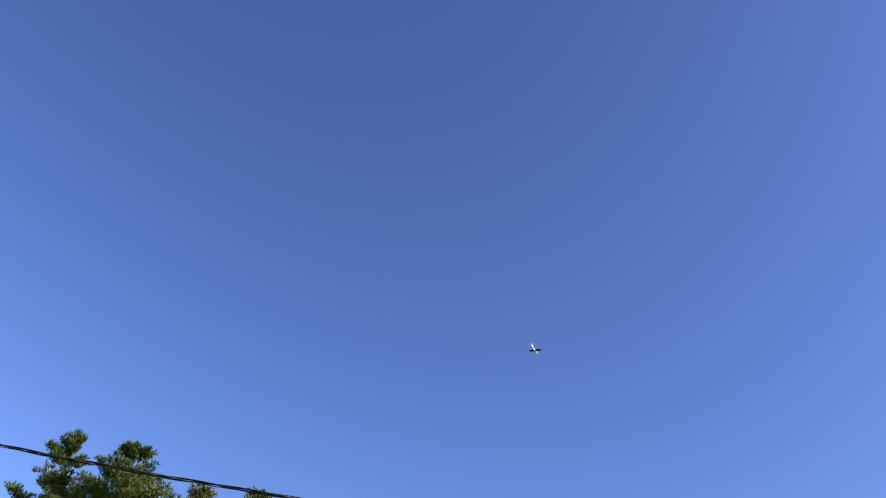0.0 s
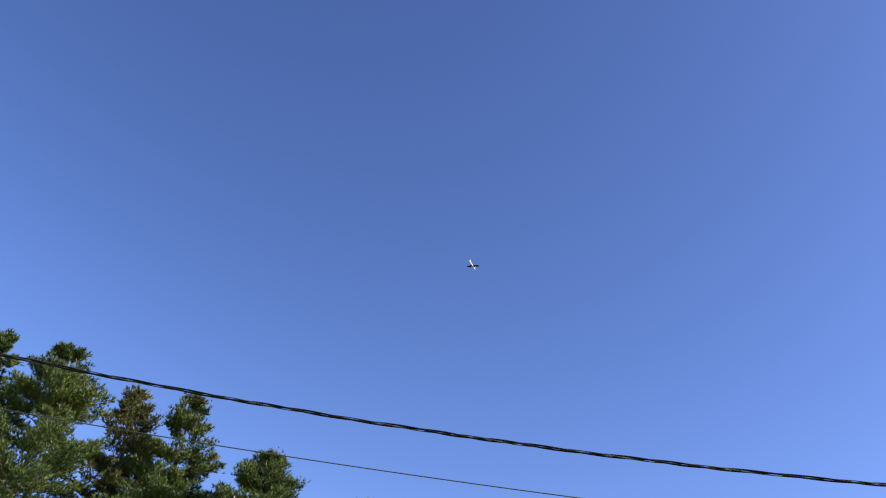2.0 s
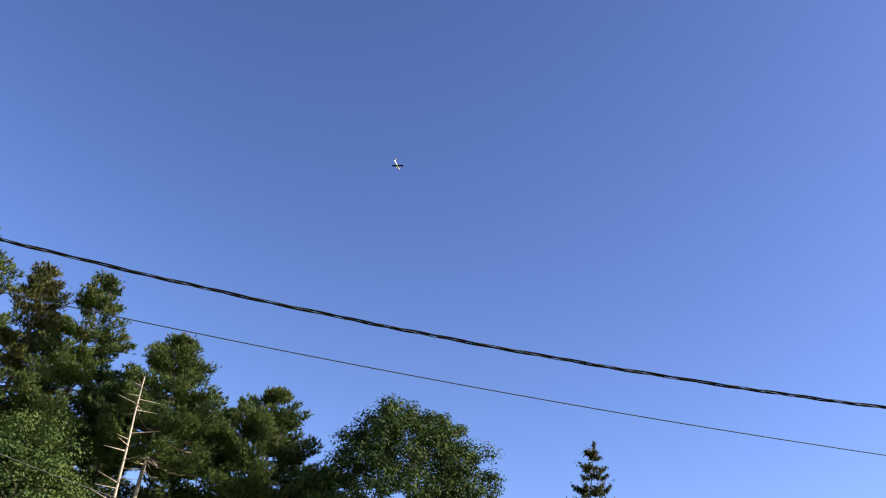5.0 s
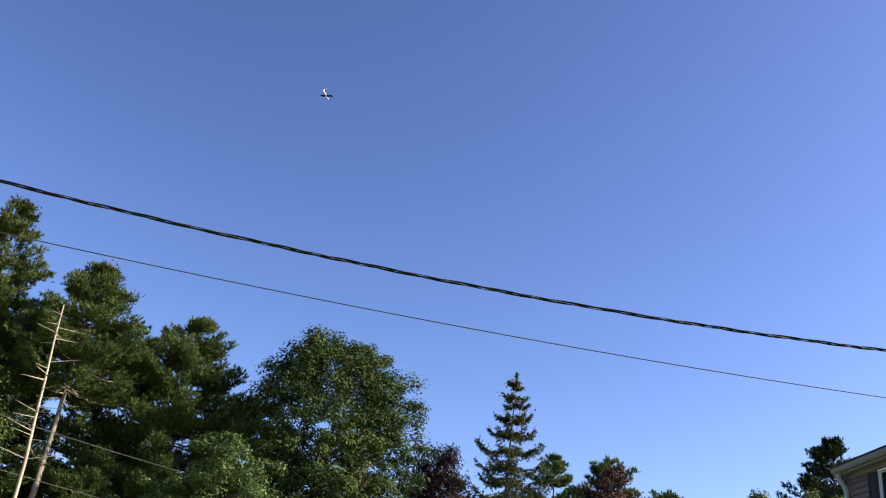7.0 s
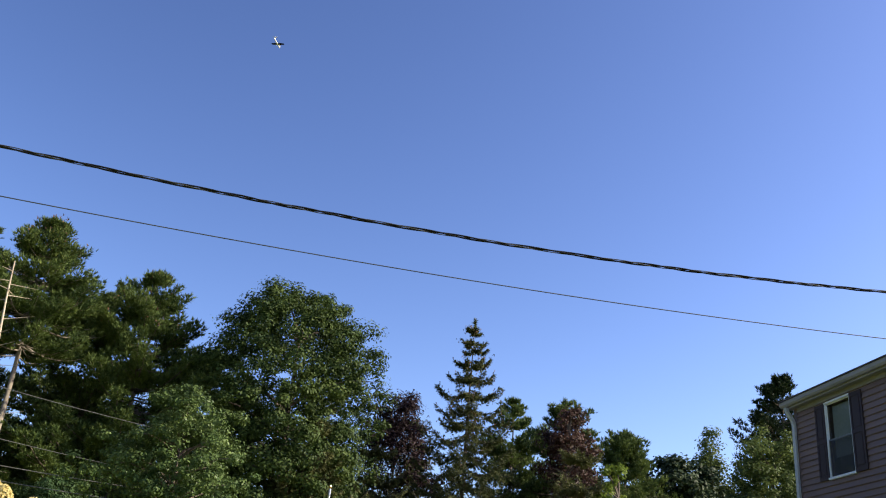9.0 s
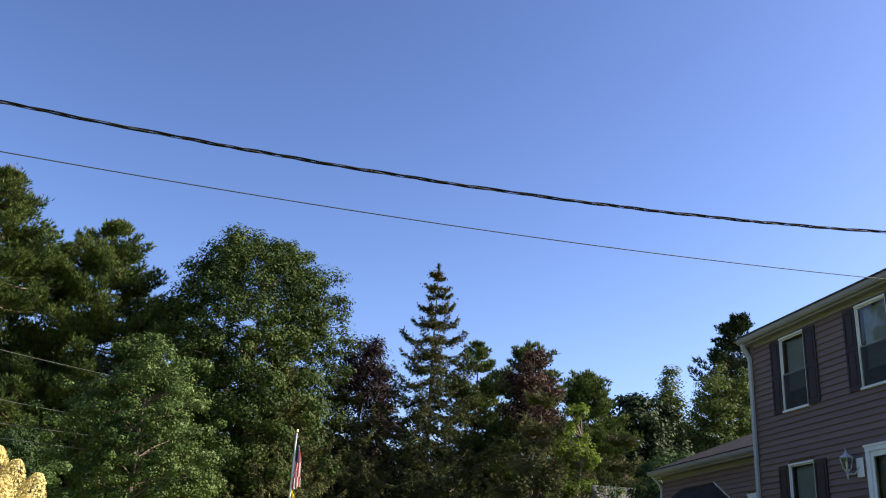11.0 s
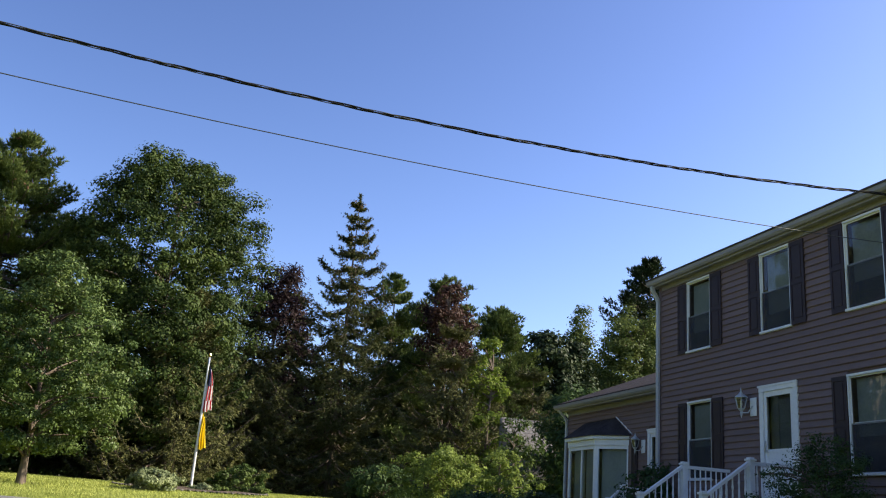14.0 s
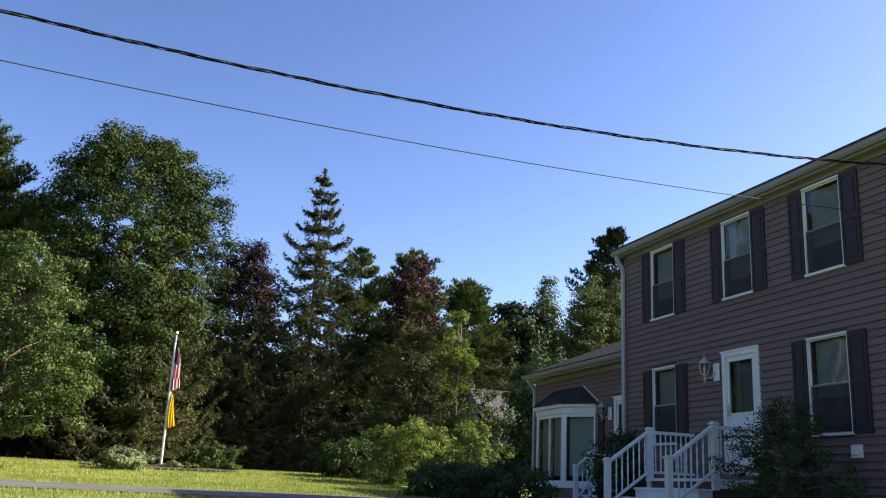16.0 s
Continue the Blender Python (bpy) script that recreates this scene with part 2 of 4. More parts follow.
def leaves(rng, at, normal, size, jitter=0.7):
    """One folded diamond leaf at each point."""
    n = unit(normal + rng.normal(0, jitter, at.shape))
    a = unit(np.cross(n, rng.normal(0, 1, n.shape)))
    b = np.cross(n, a)
    s = size * rng.uniform(0.6, 1.3, (len(at), 1))
    v = np.stack([at - a * s * 0.5, at + b * s * 0.32 + n * s * 0.08, at + a * s * 0.5, at - b * s * 0.32 + n * s * 0.08], 1).reshape(-1, 3)
    k = np.arange(len(at))[:, None] * 4
    return v, np.concatenate([k + np.array([[0, 1, 2]]), k + np.array([[0, 2, 3]])], 1).reshape(-1, 3)


def ground_z(x, y):
    """The land rises gently from the street to the wood."""
    d = y + 0.12 * max(0.0, -x)
    pts = ((-400, -0.6), (3, 0.0), (11, 1.05), (19, 1.2), (28, 1.40), (36, 1.85), (46, 2.1), (400, 3.0))
    for (a, za), (b, zb) in zip(pts, pts[1:]):
        if d <= b:
            u = max(0.0, (d - a) / (b - a))
            return za + (zb - za) * u
    return 3.0


def polar(az, r):
    return r * math.sin(radians(az + 0.25)), r * math.cos(radians(az + 0.25))


def trunk_path(rng, h, r0, lean=(0, 0), steps=9, top=0.15):
    u = np.linspace(0, 1, steps)
    wob = np.cumsum(rng.normal(0, 0.012 * h / steps * 3, (steps, 2)), 0) * u[:, None]
    pts = np.stack([lean[0] * u * h + wob[:, 0], lean[1] * u * h + wob[:, 1], u * h - 0.15 * (u == 0)], 1)
    return pts, r0 * (1 - u * (1 - top)) * (1 + 0.5 * np.exp(-u * 18))


def along(pts, u):
    i = np.clip(u * (len(pts) - 1), 0, len(pts) - 1.001)
    k = i.astype(int)
    return pts[k] + (pts[k + 1] - pts[k]) * (i - k)[:, None]


def plant(name, az, r, label, category, trunk, crown, bark, leaf, group="", z=None):
    x, y = polar(az, r)
    t = thing(name, (x, y, ground_z(x, y) if z is None else z), label, category, group)
    if trunk is not None:
        part("trunk", mesh_from("trunk", *trunk), bark, t)
    part("crown", mesh_from("crown", *crown), leaf, t)
    return t


def join(lists):
    V, F, b = [], [], 0
    for v, f in lists:
        V.append(v), F.append(f + b)
        b += len(v)
    return np.concatenate(V), np.concatenate(F)


def pine(az, r, top_el, spread, base, seed, label, leaf=PINE, lean=(0, 0), dense=1.0, limbs=150, eye=1.6, trunk_mat=BARK, cones=0):
    """A white pine: whorls of long limbs, each a flat spray of side twigs that end in puffs of needles; base is the share of the trunk left bare."""
    rng = np.random.default_rng(seed)
    x, y = polar(az, r)
    h = eye + r * math.tan(radians(top_el)) - ground_z(x, y)
    pts, rad = trunk_path(rng, h * 0.98, 0.012 * h, lean)
    up = np.array([0, 0, 1.0])
    coarse = r / 45
    paths, at, way, face, tips = [(pts, rad)], [], [], [], []
    whorls = max(5, int(h * (1 - base) * 0.95))
    heights = (np.arange(whorls) + 0.5 + rng.normal(0, 0.2, whorls)) / whorls
    weak = rng.uniform(0.84, 1.1, whorls)
    for i in range(limbs):
        k = min(whorls - 1, int(whorls * (i / limbs) ** 0.92))
        s = float(np.clip(heights[k] + rng.normal(0, 0.012 if i % 5 < 3 else 0.05), 0.0, 0.985))
        ln = spread * (0.05 + 1.46 * (1 - s) ** 0.76 * min(1, 0.6 + s * 2.0)) * rng.uniform(0.55, 1.08) * weak[k]
        a = rng.uniform(0, 2 * np.pi)
        rise = -0.05 + 0.55 * s ** 4 + rng.normal(0, 0.07)
        o = along(pts, np.array([base + (1 - base) * s]))[0]
        d = np.array([math.cos(a), math.sin(a), 0.0])
        side = np.cross(d, up)
        w = np.linspace(0, 1, 6)
        lp = o + d * (w * ln)[:, None] + up * (ln * (rise * w + 0.22 * w ** 2 - 0.10 * np.sin(w * 3)))[:, None]
        paths.append((lp, 0.011 * ln * (1.1 - w) + 0.008))
        puffs = int(dense * (2.2 + 3.1 * ln)) + 1
        for m in range(puffs):
            q = min(1.0, 0.34 + 0.68 * (m + rng.uniform(0.2, 0.9)) / puffs)
            off = (1 if m % 2 else -1) * rng.uniform(0.1, 1) * (0.30 * ln * (1.12 - q) + 0.08)
            root = along(lp, np.array([max(0.1, q - 0.12)]))[0]
            c = along(lp, np.array([q]))[0] + side * off + d * abs(off) * 0.35 + up * (0.05 + 0.10 * abs(off))
            if abs(off) > 0.35 and m % 2:
                paths.append((np.stack([root, (root + c) / 2 - up * 0.03, c]), np.array([0.016, 0.012, 0.007])))
            size = rng.uniform(0.7, 1.25) * (0.45 + 0.55 * min(1.0, ln / 2.2))
            n = int(rng.uniform(12, 19) * (0.6 + 0.4 * min(1.0, ln / 1.5)) / coarse)
            e = rng.normal(0, 1, (n, 3))
            e = unit(e) * rng.uniform(0.2, 1, (n, 1)) ** 0.5 * np.array([0.38, 0.38, 0.16]) * size
            e[:, 2] += 0.3 * rise * (e @ d)
            at.append(c + e)
            way.append(unit(e * 2.2 / size + d * 0.35 + up * (0.35 + 0.8 * s * s)))
            face.append(unit(e * np.array([1, 1, 3.0]) / size + up * 0.55))
            if s > 0.72 and m > puffs // 2:
                tips.append(c + up * 0.05)
    lead = rng.uniform(0.93, 1.0, 70)
    stem = along(pts, lead) + rng.normal(0, 0.06, (70, 3))
    at.append(stem), way.append(unit(up + rng.normal(0, 0.4, (70, 3)))), face.append(unit(rng.normal(0, 1, (70, 3)) + up * 0.3))
    crown = blades(rng, np.concatenate(at), np.concatenate(way), 0.22 * coarse ** 0.5, 0.052 * coarse, 6, 0.42, np.concatenate(face))
    t = plant("pine_tree", az, r, label, "tree", tubes(paths, 5), crown, trunk_mat, leaf)
    if cones and tips:
        at = np.repeat(np.array(tips), cones, 0)
        at = at + rng.normal(0, 0.16, at.shape)
        part("cone_cluster", mesh_from("cone_cluster", *blades(rng, at, np.tile(up, (len(at), 1)), 0.17, 0.06, 2, 0.6)), CONES, t, "rusty brown cones at the top")["kind"] = "stuff"
    return t


def spruce(az, r, top_el, spread, base, seed, label, leaf=SPRUCE, dense=1.0, limbs=170, eye=1.6, droop=0.35, power=0.85, name="spruce_tree", cones=0):
    """A spruce: a straight stem, drooping branches in tiers, hanging sprays of needles."""
    rng = np.random.default_rng(seed)
    x, y = polar(az, r)
    h = eye + r * math.tan(radians(top_el)) - ground_z(x, y)
    pts, rad = trunk_path(rng, h, 0.011 * h, top=0.04)
    pts[:, :2] *= 0.3
    up = np.array([0, 0, 1.0])
    paths, A, W, N, tips = [(pts, rad)], [], [], [], []
    tiers = int(h * 1.25)
    for i in range(limbs):
        u = base + (0.975 - base) * min(1, (math.floor(tiers * i / limbs) + 0.5 + rng.normal(0, 0.10)) / tiers)
        s = 1 - u
        ln = spread * (s / (1 - base)) ** power * rng.uniform(0.55, 1.15) + 0.06
        a = i * 2.4 + rng.normal(0, 0.3)
        d = np.array([math.cos(a), math.sin(a), 0.0])
        o = along(pts, np.array([u]))[0]
        w = np.linspace(0, 1, 6)
        lp = o + d * (w * ln)[:, None] + up * (ln * (-droop * np.sin(w * 2.3) + 0.36 * w ** 2 + 0.45 * (u > 0.9)))[:, None]
        paths.append((lp, 0.010 * ln * (1.1 - w) + 0.005))
        k = int(dense * (10 + 24 * ln))
        q = rng.uniform(0.15, 1.0, k)
        side = np.cross(d, up)
        off = rng.normal(0, 1, (k, 1)) * (0.15 * ln * (1.05 - 0.8 * q) + 0.02)[:, None]
        hang = np.abs(rng.normal(0, 0.10, (k, 1))) * min(1.0, 0.25 + ln * 0.5)
        A.append(along(lp, q) + side * off - up * hang)
        W.append(unit(d * 0.8 + side * np.sign(off) * 0.5 + up * (-0.30 if u < 0.9 else 0.2) + rng.normal(0, 0.25, (k, 3))))
        N.append(unit(up * 0.8 + d * 0.45 + side * off * 0.5 - up * hang * 2 + rng.normal(0, 0.1, (k, 3))))
        if u > 0.6:
            tips.append(lp[-1]), tips.append(lp[-2])
    lead = rng.uniform(0.95, 1.0, 40)
    A.append(along(pts, lead)), W.append(unit(up * 0.7 + rng.normal(0, 0.4, (40, 3)))), N.append(rng.normal(0, 1, (40, 3)))
    crown = blades(rng, np.concatenate(A), np.concatenate(W), 0.19, 0.045, 7, 0.4, np.concatenate(N))
    t = plant(name, az, r, label, "tree", tubes(paths, 5), crown, BARK, leaf)
    if cones:
        at = np.repeat(np.array(tips), cones, 0)
        at = at + rng.normal(0, 0.12, at.shape)
        part("cone_cluster", mesh_from("cone_cluster", *blades(rng, at, np.tile(-up, (len(at), 1)), 0.15, 0.05, 2, 0.3)), CONES, t, "hanging brown cones near the top")["kind"] = "stuff"
    return t


def broadleaf(name, az, r, top_el, width, base, seed, label, leaf, clumps=420, per=70, size=0.2, category="tree", eye=1.6, bark=BARK, depth=None, stems=1, shape=2.3, clump=0.75, rough=1.0, top=None, group=""):
    """A broad-leaved tree or shrub: forked limbs carrying clumps of leaves, with gaps between the clumps."""
    rng = np.random.default_rng(seed)
    x, y = polar(az, r)
    g = ground_z(x, y)
    h = eye + r * math.tan(radians(top_el)) - g if top is None else top
    depth = depth or width
    z0 = base * h
    # clump centres fill an uneven, broad-shouldered crown
    zn = rng.uniform(0, 1, clumps)
    edge = np.abs((zn - 0.42) / np.where(zn < 0.42, 0.46, 0.58)) ** shape
    ang = rng.uniform(0, 2 * np.pi, clumps)
    rad = rng.uniform(0.12, 1, clumps) ** 0.45
    lump = 1 + rough * (0.11 * np.sin(ang * 3 + seed + zn * 5) + 0.08 * np.sin(ang * 5 + seed * 2 - zn * 9)) + rng.normal(0, 0.05, clumps)
    rr = np.sqrt(np.clip(1 - edge, 0.02, 1)) * rad * lump
    zc = z0 + (h - z0) * 0.42
    c = np.stack([rr * np.cos(ang) * width / 2, rr * np.sin(ang) * depth / 2, z0 + (h - z0) * (zn * 0.97 + rough * 0.05 * np.sin(ang * 4 + seed) * zn - 0.02)], 1)
    paths = []
    for s in range(stems):
        a = rng.uniform(0, 6.28)
        lean = (0, 0) if stems == 1 else (0.12 * math.cos(a), 0.12 * math.sin(a))
        pts, rr = trunk_path(rng, h * 0.85, 0.016 * h / stems ** 0.5 + 0.01, lean)
        paths.append((pts, rr))
    pts = paths[0][0]
    for i in rng.choice(clumps, min(clumps, 60), replace=False):
        e = c[i]
        u = np.clip((e[2] - 0.3 * np.hypot(e[0], e[1])) / (h * 0.85), 0.08, 0.95)
        o = along(pts, np.array([u]))[0]
        w = np.linspace(0, 1, 5)[:, None]
        lp = o + (e - o) * w + np.array([0, 0, 0.12]) * np.sin(w * 3.1) * np.linalg.norm(e - o)
        paths.append((lp, np.linspace(0.006 * h, 0.012, 5)))
    rc = clump * rng.uniform(0.6, 1.25, clumps) * (0.5 + 0.5 * (h / 12) ** 0.5)
    at = np.repeat(c, per, 0)
    q = unit(rng.normal(0, 1, at.shape))
    at = at + q * np.repeat(rc, per)[:, None] * (rng.uniform(0, 1, (len(at), 1)) ** 0.46) * np.array([1, 1, 0.68])
    out = unit(at - np.array([0, 0, zc]))
    v, f = leaves(rng, at, out * 0.35 + q * 0.9 + np.array([0, 0, 0.35]), size, 0.4)
    v[:, 2] = np.maximum(v[:, 2], 0.02)
    return plant(name, az, r, label, category, tubes(paths, 5), (v, f), bark, leaf, group)


# ---- ground ----
def build_ground():
    xs = np.concatenate([np.linspace(-900, -70, 14), np.linspace(-60, 60, 81), np.linspace(70, 900, 14)])
    ys = np.concatenate([np.linspace(-900, -12, 12), np.linspace(-8, 72, 81), np.linspace(80, 1500, 16)])
    V = [(x, y, ground_z(x, y) + (0.03 * noise.noise((x * 0.35, y * 0.35, 0)) if abs(x) < 60 and abs(y) < 72 else 0)) for y in ys for x in xs]
    n = len(xs)
    F = [(j * n + i, j * n + i + 1, (j + 1) * n + i + 1, (j + 1) * n + i) for j in range(len(ys) - 1) for i in range(n - 1)]
    ob = part("ground", mesh_from("ground", V, F), GRASS)
    for p in ob.data.polygons:
        p.use_smooth = True
    tagged(ob, "mown green lawn rising gently to the wood", "ground", kind="structure")


build_ground()


def strip(name, rows, mat, lift, label, category):
    """A paved strip that follows the land: rows of (x, y near, y far)."""
    V, F = [], []
    for x, y0, y1 in rows:
        for k in range(5):
            y = y0 + (y1 - y0) * k / 4
            V.append((x, y, ground_z(x, y) + lift))
    for i in range(len(rows) - 1):
        for k in range(4):
            a = i * 5 + k
            F.append((a, a + 5, a + 6, a + 1))
    ob = part(name, mesh_from(name, V, F), mat)
    return tagged(ob, label, category, kind="structure")


strip("driveway", [(x, 17.5 + 0.004 * (x - 6) ** 2, 20.8 + 0.006 * (x - 6) ** 2) for x in np.linspace(-34, 8.6, 60)], ASPHALT, 0.04, "grey asphalt driveway across the lawn", "driveway")


def grass_blades():
    """Short blades on the part of the lawn that is seen edge on."""
    rng = np.random.default_rng(8)
    n = 150000
    y = 13 + 27 * rng.uniform(0, 1, n) ** 0.9
    x = -0.30 * y + rng.uniform(0, 1, n) * 0.72 * y
    keep = ~((y > 17.4 + 0.004 * (x - 6) ** 2) & (y < 20.9 + 0.006 * (x - 6) ** 2)) & (x < 9.3)
    x, y = x[keep], y[keep]
    z = np.array([ground_z(a, c) for a, c in zip(x, y)])
    at = np.stack([x, y, z - 0.01], 1)
    v, f = blades(rng, at, np.tile([0.0, 0.0, 1.0], (len(at), 1)), 0.085, 0.022, 1, 0.35)
    tagged(part("grass", mesh_from("grass", v, f), GRASSBLADE), "short bright green grass blades on the lawn", "grass", kind="stuff")


grass_blades()


# ---- house ----
FX = 11.0          # front wall of the main house, facing the street
Y0, Y1 = 6.5, 18.55
BASE, EAVE = 1.0, 7.13
COURSE = 0.127
house = thing("house", (FX, 12.6, BASE), "two-storey house with brown lapped siding, white windows and dark shutters", "house")
HM = Matrix.Translation(house.location).inverted()


def on_house(name, bm, mat, parent=None, label=""):
    """A part given in world coordinates, under the house or one of its parts."""
    ob = part(name, bm, mat, None, label)
    ob.parent = parent or house
    ob.matrix_parent_inverse = HM
    if parent:
        ob.matrix_parent_inverse = Matrix.Identity(4)
    return ob


# openings in the main front: y of the far side, width, bottom, top
UP = [(y, 0.905, 5.375, 6.975) for y in (17.37, 14.75, 12.40, 9.8)]
LOW = [(17.37, 0.905, 2.636, 4.285), (12.50, 0.948, 2.636, 4.285), (9.7, 0.948, 2.636, 4.285)]
DOOR = (14.87, 1.105, 2.12, 4.355)


def holes_to_cells(y0, y1, z0, z1, holes):
    ys = sorted({y0, y1, *[h[0] for h in holes], *[h[0] - h[1] for h in holes]})
    zs = sorted({z0, z1, *[h[2] for h in holes], *[h[3] for h in holes]})
    for a, b in zip(ys, ys[1:]):
        for c, d in zip(zs, zs[1:]):
            m, k = (a + b) / 2, (c + d) / 2
            if not any(h[0] - h[1] < m < h[0] and h[2] < k < h[3] for h in holes):
                yield a, b, c, d


def shrink(h, s):
    return h[0] - s, h[1] - 2 * s, h[2] + s, h[3] - s


front_holes = [shrink(h, 0.05) for h in UP + LOW + [DOOR]]
front = on_house("wall", boxes(*[(FX + 0.012, FX + 0.2, a, b, c, d) for a, b, c, d in holes_to_cells(Y0, Y1, BASE, EAVE, front_holes)]), SHEATH)
on_house("wall", boxes((FX + 0.2, FX + 8.4, Y1 - 0.2, Y1, BASE, EAVE)), SIDING)
on_house("wall", boxes((FX + 0.2, FX + 8.4, Y0, Y0 + 0.2, BASE, EAVE)), SIDING)
on_house("wall", boxes((FX + 8.4, FX + 8.6, Y0, Y1, BASE, EAVE)), SIDING)
on_house("floor", boxes((FX + 0.2, FX + 8.4, Y0 + 0.2, Y1 - 0.2, 2.0, 2.12), (FX + 0.2, FX + 8.4, Y0 + 0.2, Y1 - 0.2, 4.6, 4.85), (FX + 0.2, FX + 8.4, Y0 + 0.2, Y1 - 0.2, 7.04, 7.08)), DARKROOM)
on_house("partition", boxes((FX + 3.6, FX + 3.7, Y0 + 0.2, Y1 - 0.2, 2.12, 6.98)), DARKROOM)

# gable roof with its ridge along the front
PITCH = math.tan(radians(20))
RX = FX + 4.3
EX = FX - 0.20
roof_z = lambda x: 7.25 + (x - EX) * PITCH
roof = on_house("roof", prism([(EX - 0.125, 7.256), (EX - 0.125, 7.285), (EX - 0.05, 7.31), (RX, roof_z(RX) + 0.05), (2 * RX - EX, 7.29), (2 * RX - EX, 7.25), (RX, roof_z(RX))], Y0 - 0.25, Y1 + 0.17), SHINGLE)
on_house("gable", prism([(FX, EAVE), (2 * RX - FX, EAVE), (RX, roof_z(RX) - 0.1)], Y1 - 0.15, Y1 - 0.02), SIDING)
on_house("soffit", boxes((EX + 0.03, FX - 0.001, Y0 - 0.2, Y1 + 0.14, EAVE - 0.005, EAVE + 0.03)), CREAM)
on_house("fascia", boxes((EX + 0.005, EX + 0.03, Y0 - 0.2, Y1 + 0.14, EAVE - 0.03, 7.20)), CREAM)
gutter = on_house("gutter", prism([(EX, 7.14), (EX - 0.06, 7.14), (EX - 0.095, 7.18), (EX - 0.10, 7.235), (EX - 0.11, 7.25), (EX - 0.095, 7.25), (EX - 0.088, 7.18), (EX - 0.056, 7.15), (EX, 7.15)], Y0 - 0.2, Y1 + 0.16), CREAM, label="cream rain gutter along the eave")
on_house("frieze_board", boxes((FX - 0.022, FX + 0.012, Y0, Y1, EAVE - 0.10, EAVE - 0.006), bevel=0.004), CREAM)
on_house("corner_board", boxes((FX - 0.03, FX + 0.08, Y1 - 0.09, Y1 + 0.02, BASE, EAVE - 0.006), bevel=0.006), SIDING)


def downspout(name, x, y, top, bottom, parent_fn, out=0.33):
    b = boxes((x - 0.10, x - 0.03, y - 0.05, y + 0.05, bottom, top - 0.35), bevel=0.012)
    n = 5
    V = []
    for k in range(n):
        u = k / (n - 1)
        px, pz = x - 0.065 - out * u * u * (3 - 2 * u), top - 0.36 + 0.36 * u
        V.append([b.verts.new((px + dx, y + dy, pz)) for dx, dy in ((-0.035, -0.045), (0.035, -0.045), (0.035, 0.045), (-0.035, 0.045))])
    for p, q in zip(V, V[1:]):
        for i in range(4):
            j = (i + 1) % 4
            b.faces.new((p[i], p[j], q[j], q[i]))
    bmesh.ops.recalc_face_normals(b, faces=b.faces[:])
    return parent_fn(name, b, SPOUT, None, "pale grey rain downspout at the house corner")


downspout("downspout", FX - 0.01, Y1 - 0.02, 7.12, 1.3, on_house, 0.17)


def sheet(x, y0, y1, z0, z1):
    bm = bmesh.new()
    bm.faces.new([bm.verts.new(p) for p in ((x, y0, z0), (x, y0, z1), (x, y1, z1), (x, y1, z0))])
    return bm


def window(fx, hole, add, blind=0.5, grid=False):
    """A double-hung window: casing, two sashes, panes, an insect screen and a shade behind the glass."""
    y1, w, z0, z1 = hole
    y0 = y1 - w
    c = 0.024
    win = add("window", boxes((fx - 0.035, fx + 0.10, y0, y0 + c, z0 + 0.04, z1), (fx - 0.035, fx + 0.10, y1 - c, y1, z0 + 0.04, z1), (fx - 0.045, fx + 0.10, y0 - 0.0, y1, z1 - c, z1 + 0.015)), VINYL, None, "white double-hung window")
    kid = lambda n, b, m, lab="": add(n, b, m, win, lab)
    kid("sill", boxes((fx - 0.065, fx + 0.10, y0 - 0.02, y1 + 0.02, z0 - 0.01, z0 + 0.04), bevel=0.006), VINYL)
    a, b, m = y0 + c, y1 - c, (z0 + z1) / 2 + 0.02
    s = 0.021
    for n, x, lo, hi in (("upper_sash", fx + 0.0, m - 0.02, z1 - c), ("lower_sash", fx + 0.035, z0 + 0.04, m + 0.02)):
        kid(n, boxes((x, x + 0.03, a, a + s, lo, hi), (x, x + 0.03, b - s, b, lo, hi), (x, x + 0.03, a + s, b - s, lo, lo + s), (x, x + 0.03, a + s, b - s, hi - s, hi)), VINYL)
        g = kid("pane", sheet(x + 0.014, a + s, b - s, lo + s, hi - s), GLASS)
        g.visible_shadow = False
    sc = kid("insect_screen", sheet(fx - 0.006, a, b, z0 + 0.04, m), SCREENWIRE, "fine dark insect screen")
    sc.visible_shadow = False
    kid("shade", boxes((fx + 0.12, fx + 0.125, a, b, z1 - c - (z1 - z0) * blind, z1 - c)), BLIND, "pale roller shade")
    return win


def shutter(fx, ya, yb, z0, z1, add):
    """A raised-panel shutter: stiles, rails and two panels."""
    t = 0.03
    rows = [(fx - t, fx - 0.004, ya, ya + 0.05, z0, z1), (fx - t, fx - 0.004, yb - 0.05, yb, z0, z1)]
    mid = z0 + (z1 - z0) * 0.5
    for a, b in ((z0, z0 + 0.08), (mid - 0.04, mid + 0.04), (z1 - 0.08, z1)):
        rows.append((fx - t, fx - 0.004, ya + 0.05, yb - 0.05, a, b))
    rows += [(fx - t + 0.012, fx - 0.004, ya + 0.05, yb - 0.05, z0 + 0.08, mid - 0.04), (fx - t + 0.012, fx - 0.004, ya + 0.05, yb - 0.05, mid + 0.04, z1 - 0.08)]
    rows += [(fx - t + 0.002, fx - t + 0.012, ya + 0.085, yb - 0.085, z0 + 0.12, mid - 0.08), (fx - t + 0.002, fx - t + 0.012, ya + 0.085, yb - 0.085, mid + 0.08, z1 - 0.12)]
    return add("shutter", boxes(*rows), SHUTTER, None, "dark maroon panelled shutter")


